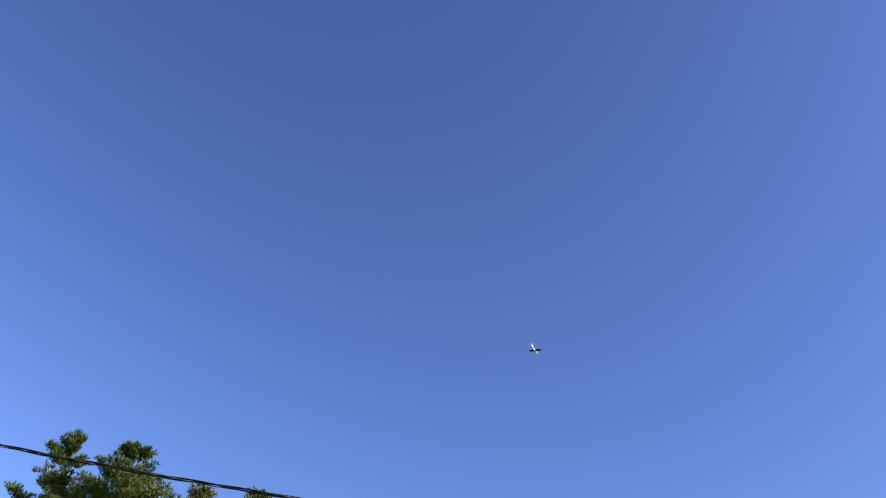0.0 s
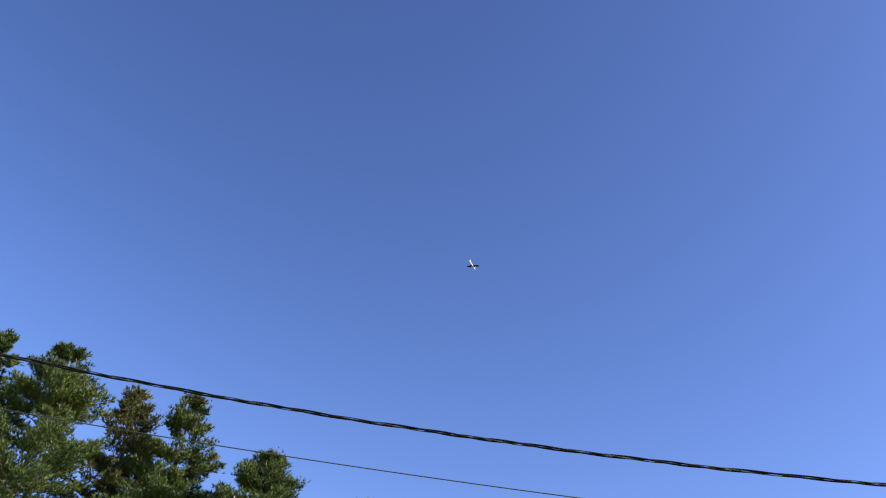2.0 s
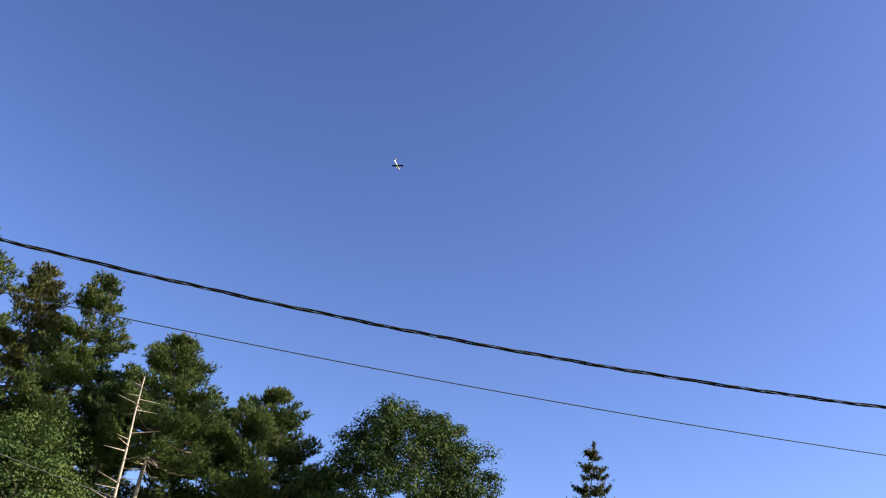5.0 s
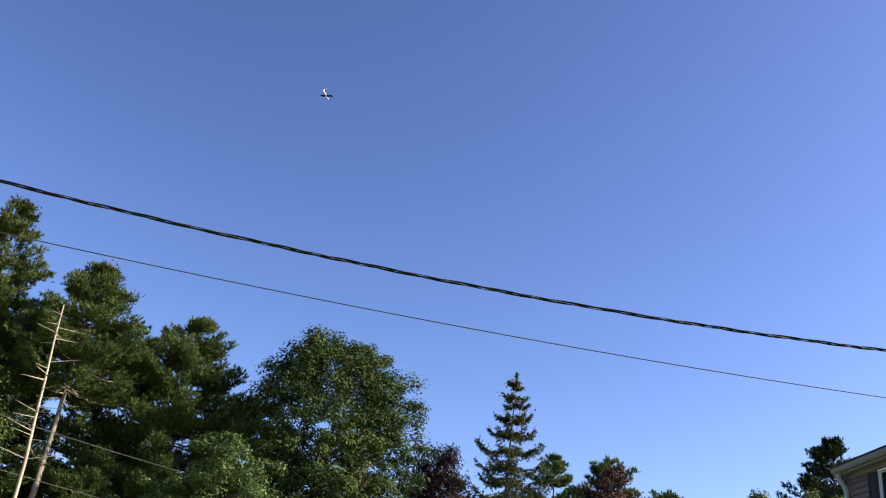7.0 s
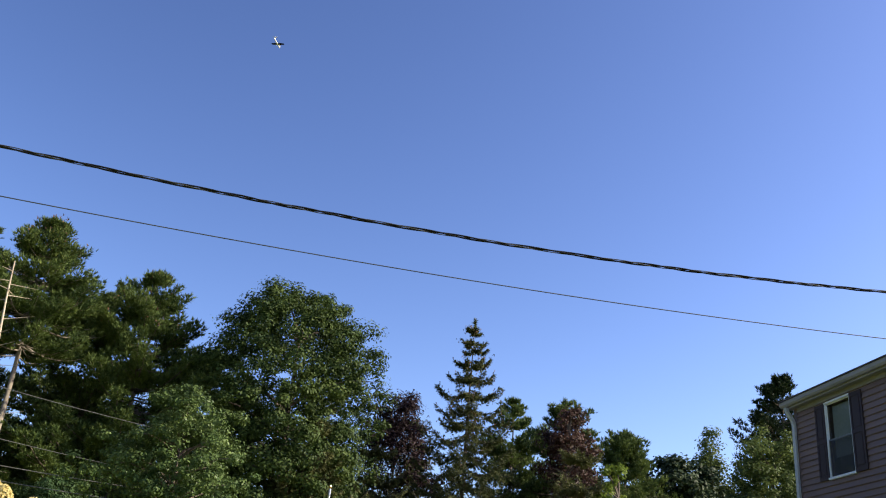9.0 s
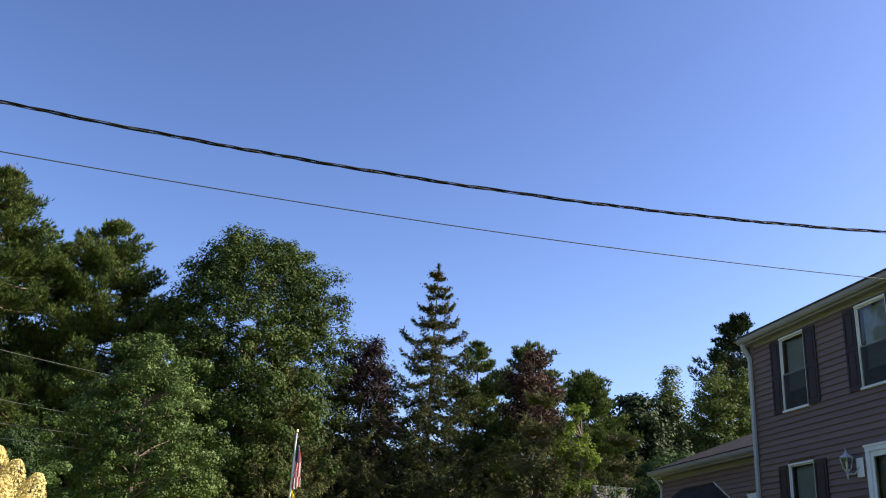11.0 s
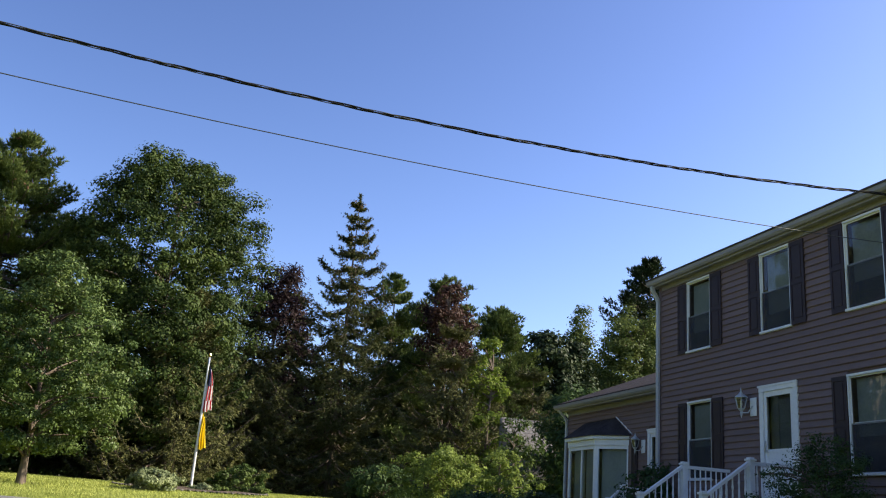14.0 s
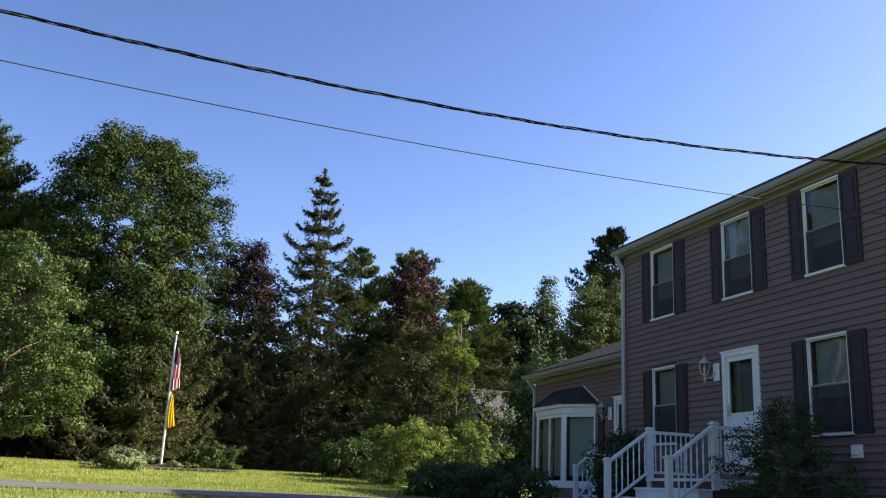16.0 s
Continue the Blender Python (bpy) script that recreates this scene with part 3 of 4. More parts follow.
for i, h in enumerate(UP + LOW):
    window(FX, h, on_house, (0.70, 0.74, 0.66, 0.70, 0.56, 0.60, 0.62)[i])
    y1, w, z0, z1 = h
    shutter(FX - 0.02, y1 + 0.01, y1 + 0.36, z0 + 0.01, z1, on_house)
    shutter(FX - 0.02, y1 - w - 0.41, y1 - w - 0.01, z0 + 0.01, z1, on_house)


def entry_door(fx, hole, add, label):
    """A storm door with one tall pane in a moulded casing."""
    y1, w, z0, z1 = hole
    y0 = y1 - w
    c = 0.11
    d = add("door", boxes((fx - 0.04, fx + 0.1, y0, y0 + c, z0, z1 - c), (fx - 0.04, fx + 0.1, y1 - c, y1, z0, z1 - c), (fx - 0.045, fx + 0.1, y0, y1, z1 - c, z1), (fx - 0.06, fx - 0.045, y0 - 0.02, y1 + 0.02, z1 - 0.03, z1 + 0.01)), WHITE, None, label)
    a, b, top = y0 + c, y1 - c, z1 - c
    s = 0.12
    mid = z0 + 0.98
    q = 0.07
    add("leaf", boxes((fx - 0.01, fx + 0.03, a + 0.005, a + s, z0 + 0.02, top), (fx - 0.01, fx + 0.03, b - q, b - 0.005, z0 + 0.02, top), (fx - 0.01, fx + 0.03, a + s, b - q, top - 0.1, top), (fx - 0.01, fx + 0.03, a + s, b - q, mid, mid + 0.06), (fx + 0.0, fx + 0.03, a + s, b - q, z0 + 0.02, mid)), WHITE, d, "white storm door leaf")
    g = add("pane", sheet(fx + 0.01, a + s, b - q, mid + 0.06, top - 0.1), GLASS, d)
    g.visible_shadow = False
    add("inner_door", boxes((fx + 0.14, fx + 0.18, a, b, z0 + 0.02, top), (fx + 0.12, fx + 0.14, b - 0.26, b - 0.14, z0 + 0.02, top - 0.06), (fx + 0.12, fx + 0.14, a + 0.06, b - 0.26, top - 0.24, top - 0.14), (fx + 0.125, fx + 0.14, a + 0.1, b - 0.26, top - 0.62, top - 0.57), bevel=0.004), GREYDOOR, d, "dark inner door behind the glass")
    add("handle", boxes((fx - 0.06, fx - 0.045, b - 0.09, b - 0.05, mid + 0.0, mid + 0.22), (fx - 0.045, fx - 0.01, b - 0.08, b - 0.06, mid + 0.02, mid + 0.05), bevel=0.004), METAL, d, "metal door handle")
    return d


entry_door(FX, DOOR, on_house, "white front door with a tall glass pane")
on_house("meter_box", boxes((FX - 0.10, FX - 0.02, 11.38, 11.58, 2.26, 2.47), (FX - 0.12, FX - 0.10, 11.42, 11.54, 2.30, 2.42), bevel=0.01), WHITE, None, "small white utility box on the siding")


# ---- wing with a bay window ----
WX, WY1, WEAVE = 12.6, 26.85, 5.08
wing = thing("house_wing", (WX, 23.3, BASE), "single-storey wing in brown siding with a white bay window", "house")
WM = Matrix.Translation(wing.location).inverted()


def on_wing(name, bm, mat, parent=None, label=""):
    ob = part(name, bm, mat, None, label)
    ob.parent = parent or wing
    ob.matrix_parent_inverse = Matrix.Identity(4) if parent else WM
    return ob


WD = (21.83, 1.1, 2.05, 4.16)
BAY = (25.6, 2.6, 1.75, 4.0)
wing_holes = [shrink(WD, 0.05), BAY]
wing_front = on_wing("wall", boxes(*[(WX + 0.012, WX + 0.2, a, b, c, d) for a, b, c, d in holes_to_cells(Y1 + 0.01, WY1, BASE, WEAVE, wing_holes)]), SHEATH)
on_wing("wall", boxes((WX + 0.2, WX + 7.6, WY1 - 0.2, WY1, BASE, WEAVE), (WX + 7.6, WX + 7.8, Y1 + 0.01, WY1, BASE, WEAVE)), SIDING)
on_wing("floor", boxes((WX + 0.2, WX + 7.6, Y1 + 0.01, WY1 - 0.2, 1.6, 1.75), (WX + 0.2, WX + 7.6, Y1 + 0.01, WY1 - 0.2, WEAVE - 0.1, WEAVE)), DARKROOM)
on_wing("partition", boxes((WX + 3.2, WX + 3.3, Y1 + 0.01, WY1 - 0.2, 1.75, WEAVE - 0.1)), DARKROOM)
WRX, WEX = WX + 3.9, WX - 0.33
WP = math.tan(radians(22))
wz = lambda x: WEAVE + 0.1 + (x - WEX) * WP
on_wing("roof", prism([(WEX, wz(WEX)), (WEX, wz(WEX) + 0.1), (WRX, wz(WRX) + 0.1), (2 * WRX - WEX, wz(WEX) + 0.1), (2 * WRX - WEX, wz(WEX)), (WRX, wz(WRX))], Y1 + 0.01, WY1 + 0.2), SHINGLE)
on_wing("gable", prism([(WX, WEAVE), (2 * WRX - WX, WEAVE), (WRX, wz(WRX) - 0.06)], WY1 - 0.15, WY1 - 0.02), SIDING)
on_wing("soffit", boxes((WEX + 0.03, WX - 0.001, Y1 + 0.01, WY1 + 0.18, WEAVE - 0.03, WEAVE)), CREAM)
on_wing("fascia", boxes((WEX + 0.005, WEX + 0.03, Y1 + 0.01, WY1 + 0.18, WEAVE - 0.05, WEAVE + 0.1)), CREAM)
on_wing("gutter", prism([(WEX, WEAVE), (WEX - 0.07, WEAVE), (WEX - 0.115, WEAVE + 0.05), (WEX - 0.13, WEAVE + 0.125), (WEX - 0.115, WEAVE + 0.125), (WEX - 0.1, WEAVE + 0.05), (WEX - 0.066, WEAVE + 0.01), (WEX, WEAVE + 0.01)], Y1 + 0.05, WY1 + 0.2), CREAM)
on_wing("frieze_board", boxes((WX - 0.022, WX + 0.012, Y1 + 0.01, WY1, WEAVE - 0.16, WEAVE - 0.031), bevel=0.004), CREAM)
downspout("downspout", WX - 0.01, WY1 - 0.02, WEAVE + 0.02, 1.4, on_wing, 0.28)
entry_door(WX, WD, on_wing, "white side door beside the house corner")


def bay_window():
    """A three-sided bay: posts, panes and a hipped roof of shingles."""
    px, ya, yb = WX - 0.60, 23.75, 25.5
    bay = on_wing("bay_window", prism([(px + 0.02, 1.30), (WX + 0.2, 1.30), (WX + 0.2, 1.75), (px + 0.02, 1.75)], ya + 0.02, yb - 0.02), SIDING, None, "white bay window with tall panes and a shingled hip roof")
    kid = lambda n, b, m, lab="": on_wing(n, b, m, bay, lab)
    corners = [(WX + 0.05, ya - 0.85), (px, ya), (px, yb), (WX + 0.05, yb + 0.85)]

    def slab(z0, z1, grow):
        bm = bmesh.new()
        pts = [(corners[0][0], corners[0][1] - grow), (corners[1][0] - grow, corners[1][1] - grow * 0.4), (corners[2][0] - grow, corners[2][1] + grow * 0.4), (corners[3][0], corners[3][1] + grow)]
        a = [bm.verts.new((x, y, z0)) for x, y in pts]
        b = [bm.verts.new((x, y, z1)) for x, y in pts]
        bm.faces.new(a), bm.faces.new(b)
        for i in range(4):
            j = (i + 1) % 4
            bm.faces.new((a[i], a[j], b[j], b[i]))
        bmesh.ops.recalc_face_normals(bm, faces=bm.faces[:])
        return bm

    kid("sill", slab(1.72, 1.84, 0.05), WHITE)
    kid("apron", slab(1.25, 1.72, 0.0), SIDING)
    kid("head", slab(3.80, 3.97, 0.03), WHITE)
    kid("cornice", slab(3.97, 4.06, 0.12), WHITE)

    def wall_of(p, q, panes):
        p, q = Vector((*p, 0)), Vector((*q, 0))
        d = (q - p)
        ln = d.length
        d.normalize()
        nrm = Vector((-d.y, d.x, 0))
        if nrm.x > 0:
            nrm = -nrm

        def bar(name, s0, s1, z0, z1, t0, t1, mat):
            bm = bmesh.new()
            if mat == GLASS:
                bm.faces.new([bm.verts.new(v) for v in ((s0, t0, z0), (s0, t0, z1), (s1, t0, z1), (s1, t0, z0))])
            else:
                box(bm, s0, s1, t0, t1, z0, z1)
            for v in bm.verts:
                s, t, z = v.co
                v.co = Vector((p.x, p.y, 0)) + d * s + nrm * t + Vector((0, 0, z))
            bmesh.ops.recalc_face_normals(bm, faces=bm.faces[:])
            o = kid(name, bm, mat)
            if mat == GLASS:
                o.visible_shadow = False
        wdt = 0.11
        bar("post", 0, wdt, 1.84, 3.80, -0.06, 0.0, WHITE)
        bar("post", ln - wdt, ln, 1.84, 3.80, -0.06, 0.0, WHITE)
        step = (ln - 2 * wdt) / panes
        for k in range(panes):
            a, b = wdt + k * step, wdt + (k + 1) * step
            if k:
                bar("mullion", a - 0.04, a + 0.04, 1.84, 3.80, -0.06, -0.004, WHITE)
            bar("rail", a, b, 1.84, 1.92, -0.05, -0.008, WHITE)
            bar("rail", a, b, 3.70, 3.80, -0.05, -0.008, WHITE)
            bar("pane", a, b, 1.92, 3.70, -0.03, -0.026, GLASS)
            bar("curtain", a + 0.04, b - 0.04, 2.05, 3.70, -0.16, -0.15, BLIND)
    wall_of(corners[0], corners[1], 1)
    wall_of(corners[1], corners[2], 2)
    wall_of(corners[2], corners[3], 1)
    # hip roof
    bm = bmesh.new()
    e = [(WX, ya - 1.05), (px - 0.16, ya - 0.08), (px - 0.16, yb + 0.08), (WX, yb + 1.05)]
    lo = [bm.verts.new((x, y, 4.06)) for x, y in e]
    up = [bm.verts.new((WX, ya - 0.1, 4.62)), bm.verts.new((WX, yb + 0.1, 4.62))]
    bm.faces.new((lo[0], lo[1], up[0])), bm.faces.new((lo[1], lo[2], up[1], up[0])), bm.faces.new((lo[2], lo[3], up[1])), bm.faces.new(lo[::-1])
    bmesh.ops.recalc_face_normals(bm, faces=bm.faces[:])
    kid("roof", bm, SHINGLE)
    kid("flashing", tube_mesh([((WX - 0.02, ya - 0.12, 4.64), (WX - 0.02, ya - 1.06, 4.10))], 0.018), WHITE)


def tube_mesh(lines, radius, sides=6):
    v, f = tubes([(np.array(l, float), np.full(len(l), radius)) for l in lines], sides)
    me = mesh_from("tube", v, f)
    for p in me.polygons:
        p.use_smooth = True
    return me


bay_window()
shutter(WX - 0.02, 22.36, 22.68, 2.3, 4.0, on_wing)


# ---- wall lanterns ----
def lathe(profile, sides=8, at=(0, 0, 0)):
    bm = bmesh.new()
    rings = []
    for r, z in profile:
        rings.append([bm.verts.new((at[0] + r * math.cos(2 * math.pi * k / sides), at[1] + r * math.sin(2 * math.pi * k / sides), at[2] + z)) for k in range(sides)])
    for a, b in zip(rings, rings[1:]):
        for k in range(sides):
            j = (k + 1) % sides
            bm.faces.new((a[k], a[j], b[j], b[k]))
    bm.faces.new(rings[0][::-1]), bm.faces.new(rings[-1])
    return bm


def lantern(x, y, z):
    """A carriage lantern on a white mounting block."""
    t = thing("wall_lantern", (x, y, z), "silver carriage lantern with clear glass on a white block", "lamp", "lanterns by the doors")
    part("block", boxes((-0.03, -0.004, -0.27, -0.08, -0.25, 0.10), bevel=0.006), WHITE, t, "white mounting block")
    part("bracket", tube_mesh([((-0.03, -0.16, -0.06), (-0.10, -0.12, -0.19), (-0.16, -0.03, -0.19), (-0.17, 0.0, -0.12))], 0.013), PEWTER, t)
    part("base", lathe([(0.0, -0.30), (0.018, -0.24), (0.03, -0.2), (0.02, -0.17), (0.06, -0.12), (0.065, -0.10)], 6, (-0.17, 0, 0)), PEWTER, t)
    g = part("glass_body", lathe([(0.075, -0.10), (0.118, 0.08), (0.122, 0.10)], 6, (-0.17, 0, 0)), GLASS, t)
    g.visible_shadow = False
    part("roof", lathe([(0.14, 0.10), (0.12, 0.13), (0.06, 0.17), (0.035, 0.20), (0.02, 0.22), (0.012, 0.27), (0.0, 0.31)], 6, (-0.17, 0, 0)), PEWTER, t)
    part("bulb", lathe([(0.01, -0.09), (0.02, -0.04), (0.024, 0.0), (0.012, 0.04), (0.0, 0.05)], 8, (-0.17, 0, 0)), WHITE, t)
    for k in range(6):
        a = 2 * math.pi * k / 6
        c, s = math.cos(a), math.sin(a)
        part("bar", tube_mesh([((-0.17 + 0.075 * c, 0.075 * s, -0.10), (-0.17 + 0.122 * c, 0.122 * s, 0.10))], 0.008, 4), PEWTER, t)


lantern(FX - 0.02, 15.22, 4.06)
lantern(WX - 0.02, 22.22, 3.80)


# ---- porch ----
def porch(name, fx, xo, ya, yb, deck, run, steps, ground, label):
    """A landing with steps to the street, and white railings with turned balusters."""
    t = thing(name, (fx, (ya + yb) / 2, ground), label, "porch")
    o = Vector(t.location)

    def add(n, bm, mat=WHITE, lab=""):
        ob = part(n, bm, mat, t, lab)
        ob.matrix_parent_inverse = Matrix.Translation(-o)
        return ob
    add("landing", boxes((xo - 0.02, fx - 0.05, ya, yb, deck - 0.05, deck), (xo - 0.005, fx - 0.05, ya + 0.015, ya + 0.035, deck - 0.17, deck - 0.05), (xo - 0.005, fx - 0.05, yb - 0.035, yb - 0.015, deck - 0.17, deck - 0.05)), WHITE)
    add("skirt", boxes((xo + 0.06, fx - 0.05, ya + 0.06, yb - 0.06, ground - 0.1, deck - 0.05)), SHEATH, "dark boards under the landing")
    rise = (deck - ground) / (steps + 1)
    for k in range(steps):
        z = deck - rise * (k + 1)
        x1 = xo - run * k / steps
        add("step", boxes((x1 - run / steps - 0.03, x1, ya + 0.06, yb - 0.06, z - 0.045, z), (x1 - run / steps, x1, ya + 0.08, yb - 0.08, ground - 0.1, z - 0.045), bevel=0.004), WHITE, "white wooden step")
    xn = xo - run
    H = 0.88

    def post(x, y, z):
        b = boxes((x - 0.055, x + 0.055, y - 0.055, y + 0.055, z - 0.2, z + H + 0.05), (x - 0.075, x + 0.075, y - 0.075, y + 0.075, z + H + 0.05, z + H + 0.085), (x - 0.05, x + 0.05, y - 0.05, y + 0.05, z + H + 0.085, z + H + 0.11), bevel=0.004)
        add("post", b)
    bal = [(0.016, 0.0), (0.016, 0.10), (0.022, 0.12), (0.013, 0.16), (0.021, 0.34), (0.014, 0.50), (0.022, 0.55), (0.015, 0.60), (0.015, 0.74)]

    def rail(p, q, first=0.06):
        p, q = Vector(p), Vector(q)
        d = q - p
        n = max(2, int(Vector((d.x, d.y)).length / 0.115))
        for z, hh, ww in ((H - 0.02, 0.06, 0.045), (0.09, 0.05, 0.03)):
            bm = bmesh.new()
            box(bm, 0, 1, -ww, ww, 0, hh)
            side = Vector((-d.y, d.x, 0)).normalized()
            for v in bm.verts:
                s, w, k = v.co
                v.co = p + d * s + side * w + Vector((0, 0, z + k))
            bmesh.ops.recalc_face_normals(bm, faces=bm.faces[:])
            add("rail", bm)
        for i in range(n):
            c = p + d * ((i + 0.5) / n)
            add("baluster", lathe(bal, 6, (c.x, c.y, c.z + 0.13)))
    for y in (ya + 0.06, yb - 0.06):
        post(xo + 0.05, y, deck)
        post(xn, y, ground + rise * 0.55)
        rail((xo, y, deck), (fx - 0.03, y, deck))
        rail((xn, y, ground + rise * 0.55), (xo, y, deck))
    return t


porch("porch_steps", FX, 9.90, 13.72, 15.95, 1.90, 0.90, 3, 1.16, "white wooden porch steps with turned balusters at the front door")
porch("side_steps", WX, 11.85, 20.2, 21.95, 1.70, 0.4, 2, 1.25, "white wooden steps with railings at the side door")


# unseen dark ground, added so less light bounces up under the siding laps
strip("unseen_dark_strip", [(x, 7.0, 18.4) for x in np.linspace(9.3, 10.95, 6)], SOIL, 0.06, "unseen dark strip added along the house front to cut bounced light", "garden bed")


# ---- wood behind the lawn ----
pine(-39.5, 47, 20.5, 4.0, 0.2, 1, "tall white pine at the edge of the wood", lean=(0.03, 0))
pine(-34.9, 47, 23.9, 3.8, 0.25, 2, "tall thin white pine with open plumes", lean=(0.0, 0.02))
pine(-30.8, 44, 24.3, 4.9, 0.15, 3, "tall dense white pine at the edge of the wood", dense=1.15, limbs=190, cones=2)
pine(-25.8, 47, 23.4, 4.0, 0.2, 4, "tall white pine with browning tips", PINE_OLIVE, limbs=175, cones=5)
pine(-22.6, 45, 23.6, 3.7, 0.15, 5, "tall dark white pine in the wood", dense=1.1, limbs=170, cones=4)
pine(-17.0, 43, 21.65, 2.9, 0.60, 6, "white pine with a bare lit trunk", lean=(-0.01, 0), trunk_mat=LITBARK, cones=2)
pine(-19.5, 50, 18.8, 3.0, 0.15, 9, "dark white pine deep in the wood", lean=(0.01, 0))
pine(-12.9, 48, 17.9, 4.2, 0.12, 7, "white pine in the row of trees")
pine(-10.4, 45, 19.6, 5.2, 0.1, 38, "white pine with level plumes beside an oak", limbs=200, dense=1.35, cones=1)
pine(-15.0, 55, 17.0, 4.2, 0.05, 10, "dark white pine deep in the wood")
pine(-21.0, 54, 18.6, 4.2, 0.05, 30, "dark white pine deep in the wood")
pine(-6.3, 52, 15.6, 4.2, 0.05, 39, "white pine half hidden behind an oak")
broadleaf("oak_tree", -0.95, 44, 20.3, 9.0, 0.12, 11, "large rounded green oak tree, sunlit on one side", OAK, 1050, 150, 0.145, clump=0.62, shape=4.0, rough=0.6)
broadleaf("maple_tree", 6.0, 52, 14.4, 5.6, 0.05, 12, "dark purple-leaved maple in shade", PURPLE, 320, 85, 0.18, rough=1.8)
spruce(10.4, 46, 19.3, 4.7, 0.04, 13, "tall pointed spruce with drooping boughs and brown cones", dense=1.8, cones=3)
pine(13.3, 56, 14.6, 3.8, 0.06, 14, "white pine behind a spruce")
pine(16.8, 52, 15.0, 4.0, 0.05, 15, "white pine behind russet leaves")
broadleaf("russet_tree", 17.0, 47, 13.9, 2.7, 0.62, 16, "russet-leaved tree among the conifers", RUST, 110, 70, 0.17, rough=2, clump=0.6)
pine(20.4, 58, 13.2, 3.8, 0.06, 57, "small white pine in the row", limbs=210)
broadleaf("vine_tree", 19.8, 43, 10.9, 1.9, 0.25, 18, "yellow-green vine climbing over a dead tree", VINE, 80, 50, 0.16, clump=0.45, rough=2.5)
spruce(17.5, 44, 11.6, 4.4, 0.02, 19, "broad dark spruce with boughs to the ground", LIT_OLIVE_SPRUCE, dense=1.2, power=0.6)
spruce(5.0, 46, 11.0, 4.4, 0.02, 20, "broad dark spruce with boughs to the ground", LIT_OLIVE_SPRUCE, dense=1.2, power=0.6)
spruce(0.6, 42, 11.8, 4.6, 0.02, 21, "spruce with olive lower boughs under an oak", LIT_OLIVE_SPRUCE, dense=1.2, power=0.55)
spruce(7.4, 52, 12.9, 4.4, 0.02, 40, "dark spruce beside a purple maple", dense=1.1, power=0.7)
spruce(1.8, 50, 13.5, 4.4, 0.02, 50, "dark spruce deep in the wood behind an oak", dense=1.1, power=0.7)
spruce(13.8, 54, 10.0, 4.2, 0.02, 33, "dark spruce in the shade of its neighbours", dense=1.1, power=0.6)
spruce(22.6, 52, 9.2, 4.0, 0.02, 34, "dark spruce behind a shingled shed", dense=1.0, power=0.6)
spruce(-3.5, 49, 13.2, 4.4, 0.02, 35, "dark spruce behind a birch", dense=1.0, power=0.6)
broadleaf("far_tree", 23.4, 62, 11.6, 8.0, 0.0, 22, "dark rounded tree behind the house", DEEP, 480, 80, 0.30, clump=0.9)
broadleaf("narrow_tree", 25.4, 68, 12.8, 4.1, 0.05, 23, "narrow yellow-green tree in evening light", LEAFY, 260, 80, 0.2, shape=1.1, rough=1.6)
broadleaf("leafy_tree", 28.8, 66, 13.0, 6.8, 0.05, 24, "leafy green tree behind the wing", LEAFY, 480, 95, 0.2, rough=1.6)
pine(29.6, 76, 16.4, 6.4, 0.08, 25, "large white pine behind the house", DEEP, limbs=260, dense=1.1)
broadleaf("birch_tree", -6.9, 31, 12.4, 5.3, 0.16, 26, "small grey-leaved birch on the lawn", BIRCH, 430, 120, 0.105, clump=0.42, rough=2.4)
broadleaf("young_tree", -13.2, 36, 6.6, 4.0, 0.05, 27, "dark leafy young tree beside the wood", DARKLEAF, 260, 95, 0.11, clump=0.5, rough=2.0)
broadleaf("maple_tree", -23.4, 38, 14.5, 5.5, 0.1, 28, "leafy green maple below tall pines", SHRUB, 330, 100, 0.14, rough=1.5)
broadleaf("maple_tree", -30.5, 38, 13.0, 6.5, 0.1, 29, "leafy green maple below tall pines", SHRUB, 330, 100, 0.14, rough=1.5)


def far_woods():
    """The wood goes on behind the first trees; its unseen part round the clearing is added to dim the house front."""
    rng = np.random.default_rng(99)
    n = 6300
    az = np.radians(np.concatenate([rng.uniform(-60, 48, 3700), rng.uniform(48, 300, 2600)]))
    r = rng.uniform(60, 85, n)
    x, y = r * np.sin(az), r * np.cos(az)
    z = np.array([ground_z(a, b) for a, b in zip(x, y)])
    c = np.stack([x, y, z + rng.uniform(0, 1, n) ** 1.1 * (8.0 + 4.0 * (az > 0.9) + 1.5 * np.sin(az * 23) + 1.5 * np.sin(az * 51))], 1)
    m = 1500                                     # taller unseen trees added behind the eye, to hold skylight off the house front
    az2, r2 = np.radians(rng.uniform(205, 315, m)), rng.uniform(34, 46, m)
    x2, y2 = r2 * np.sin(az2), r2 * np.cos(az2)
    z2 = rng.uniform(0.2, 1, m) ** 0.8 * (9.5 + 2.5 * np.sin(az2 * 19) + 2 * np.sin(az2 * 43))
    c, n = np.concatenate([c, np.stack([x2, y2, z2], 1)]), n + m
    at = np.repeat(c, 22, 0) + rng.normal(0, 0.75, (n * 22, 3)) * np.array([1, 1, 0.7])
    ob = part("far_woods", mesh_from("far_woods", *leaves(rng, at, rng.normal(0, 1, at.shape) + np.array([0, 0, 0.6]), 0.72)), DARKLEAF)
    tagged(ob, "dense dark green wood behind the first row of trees, with unseen trees added behind the eye", "woods", kind="stuff")


far_woods()


broadleaf("far_tree", 25.4, 39.5, 8.0, 3.2, 0.02, 36, "dark leafy tree beside the wing", DARKLEAF, 260, 75, 0.16, rough=1.6)
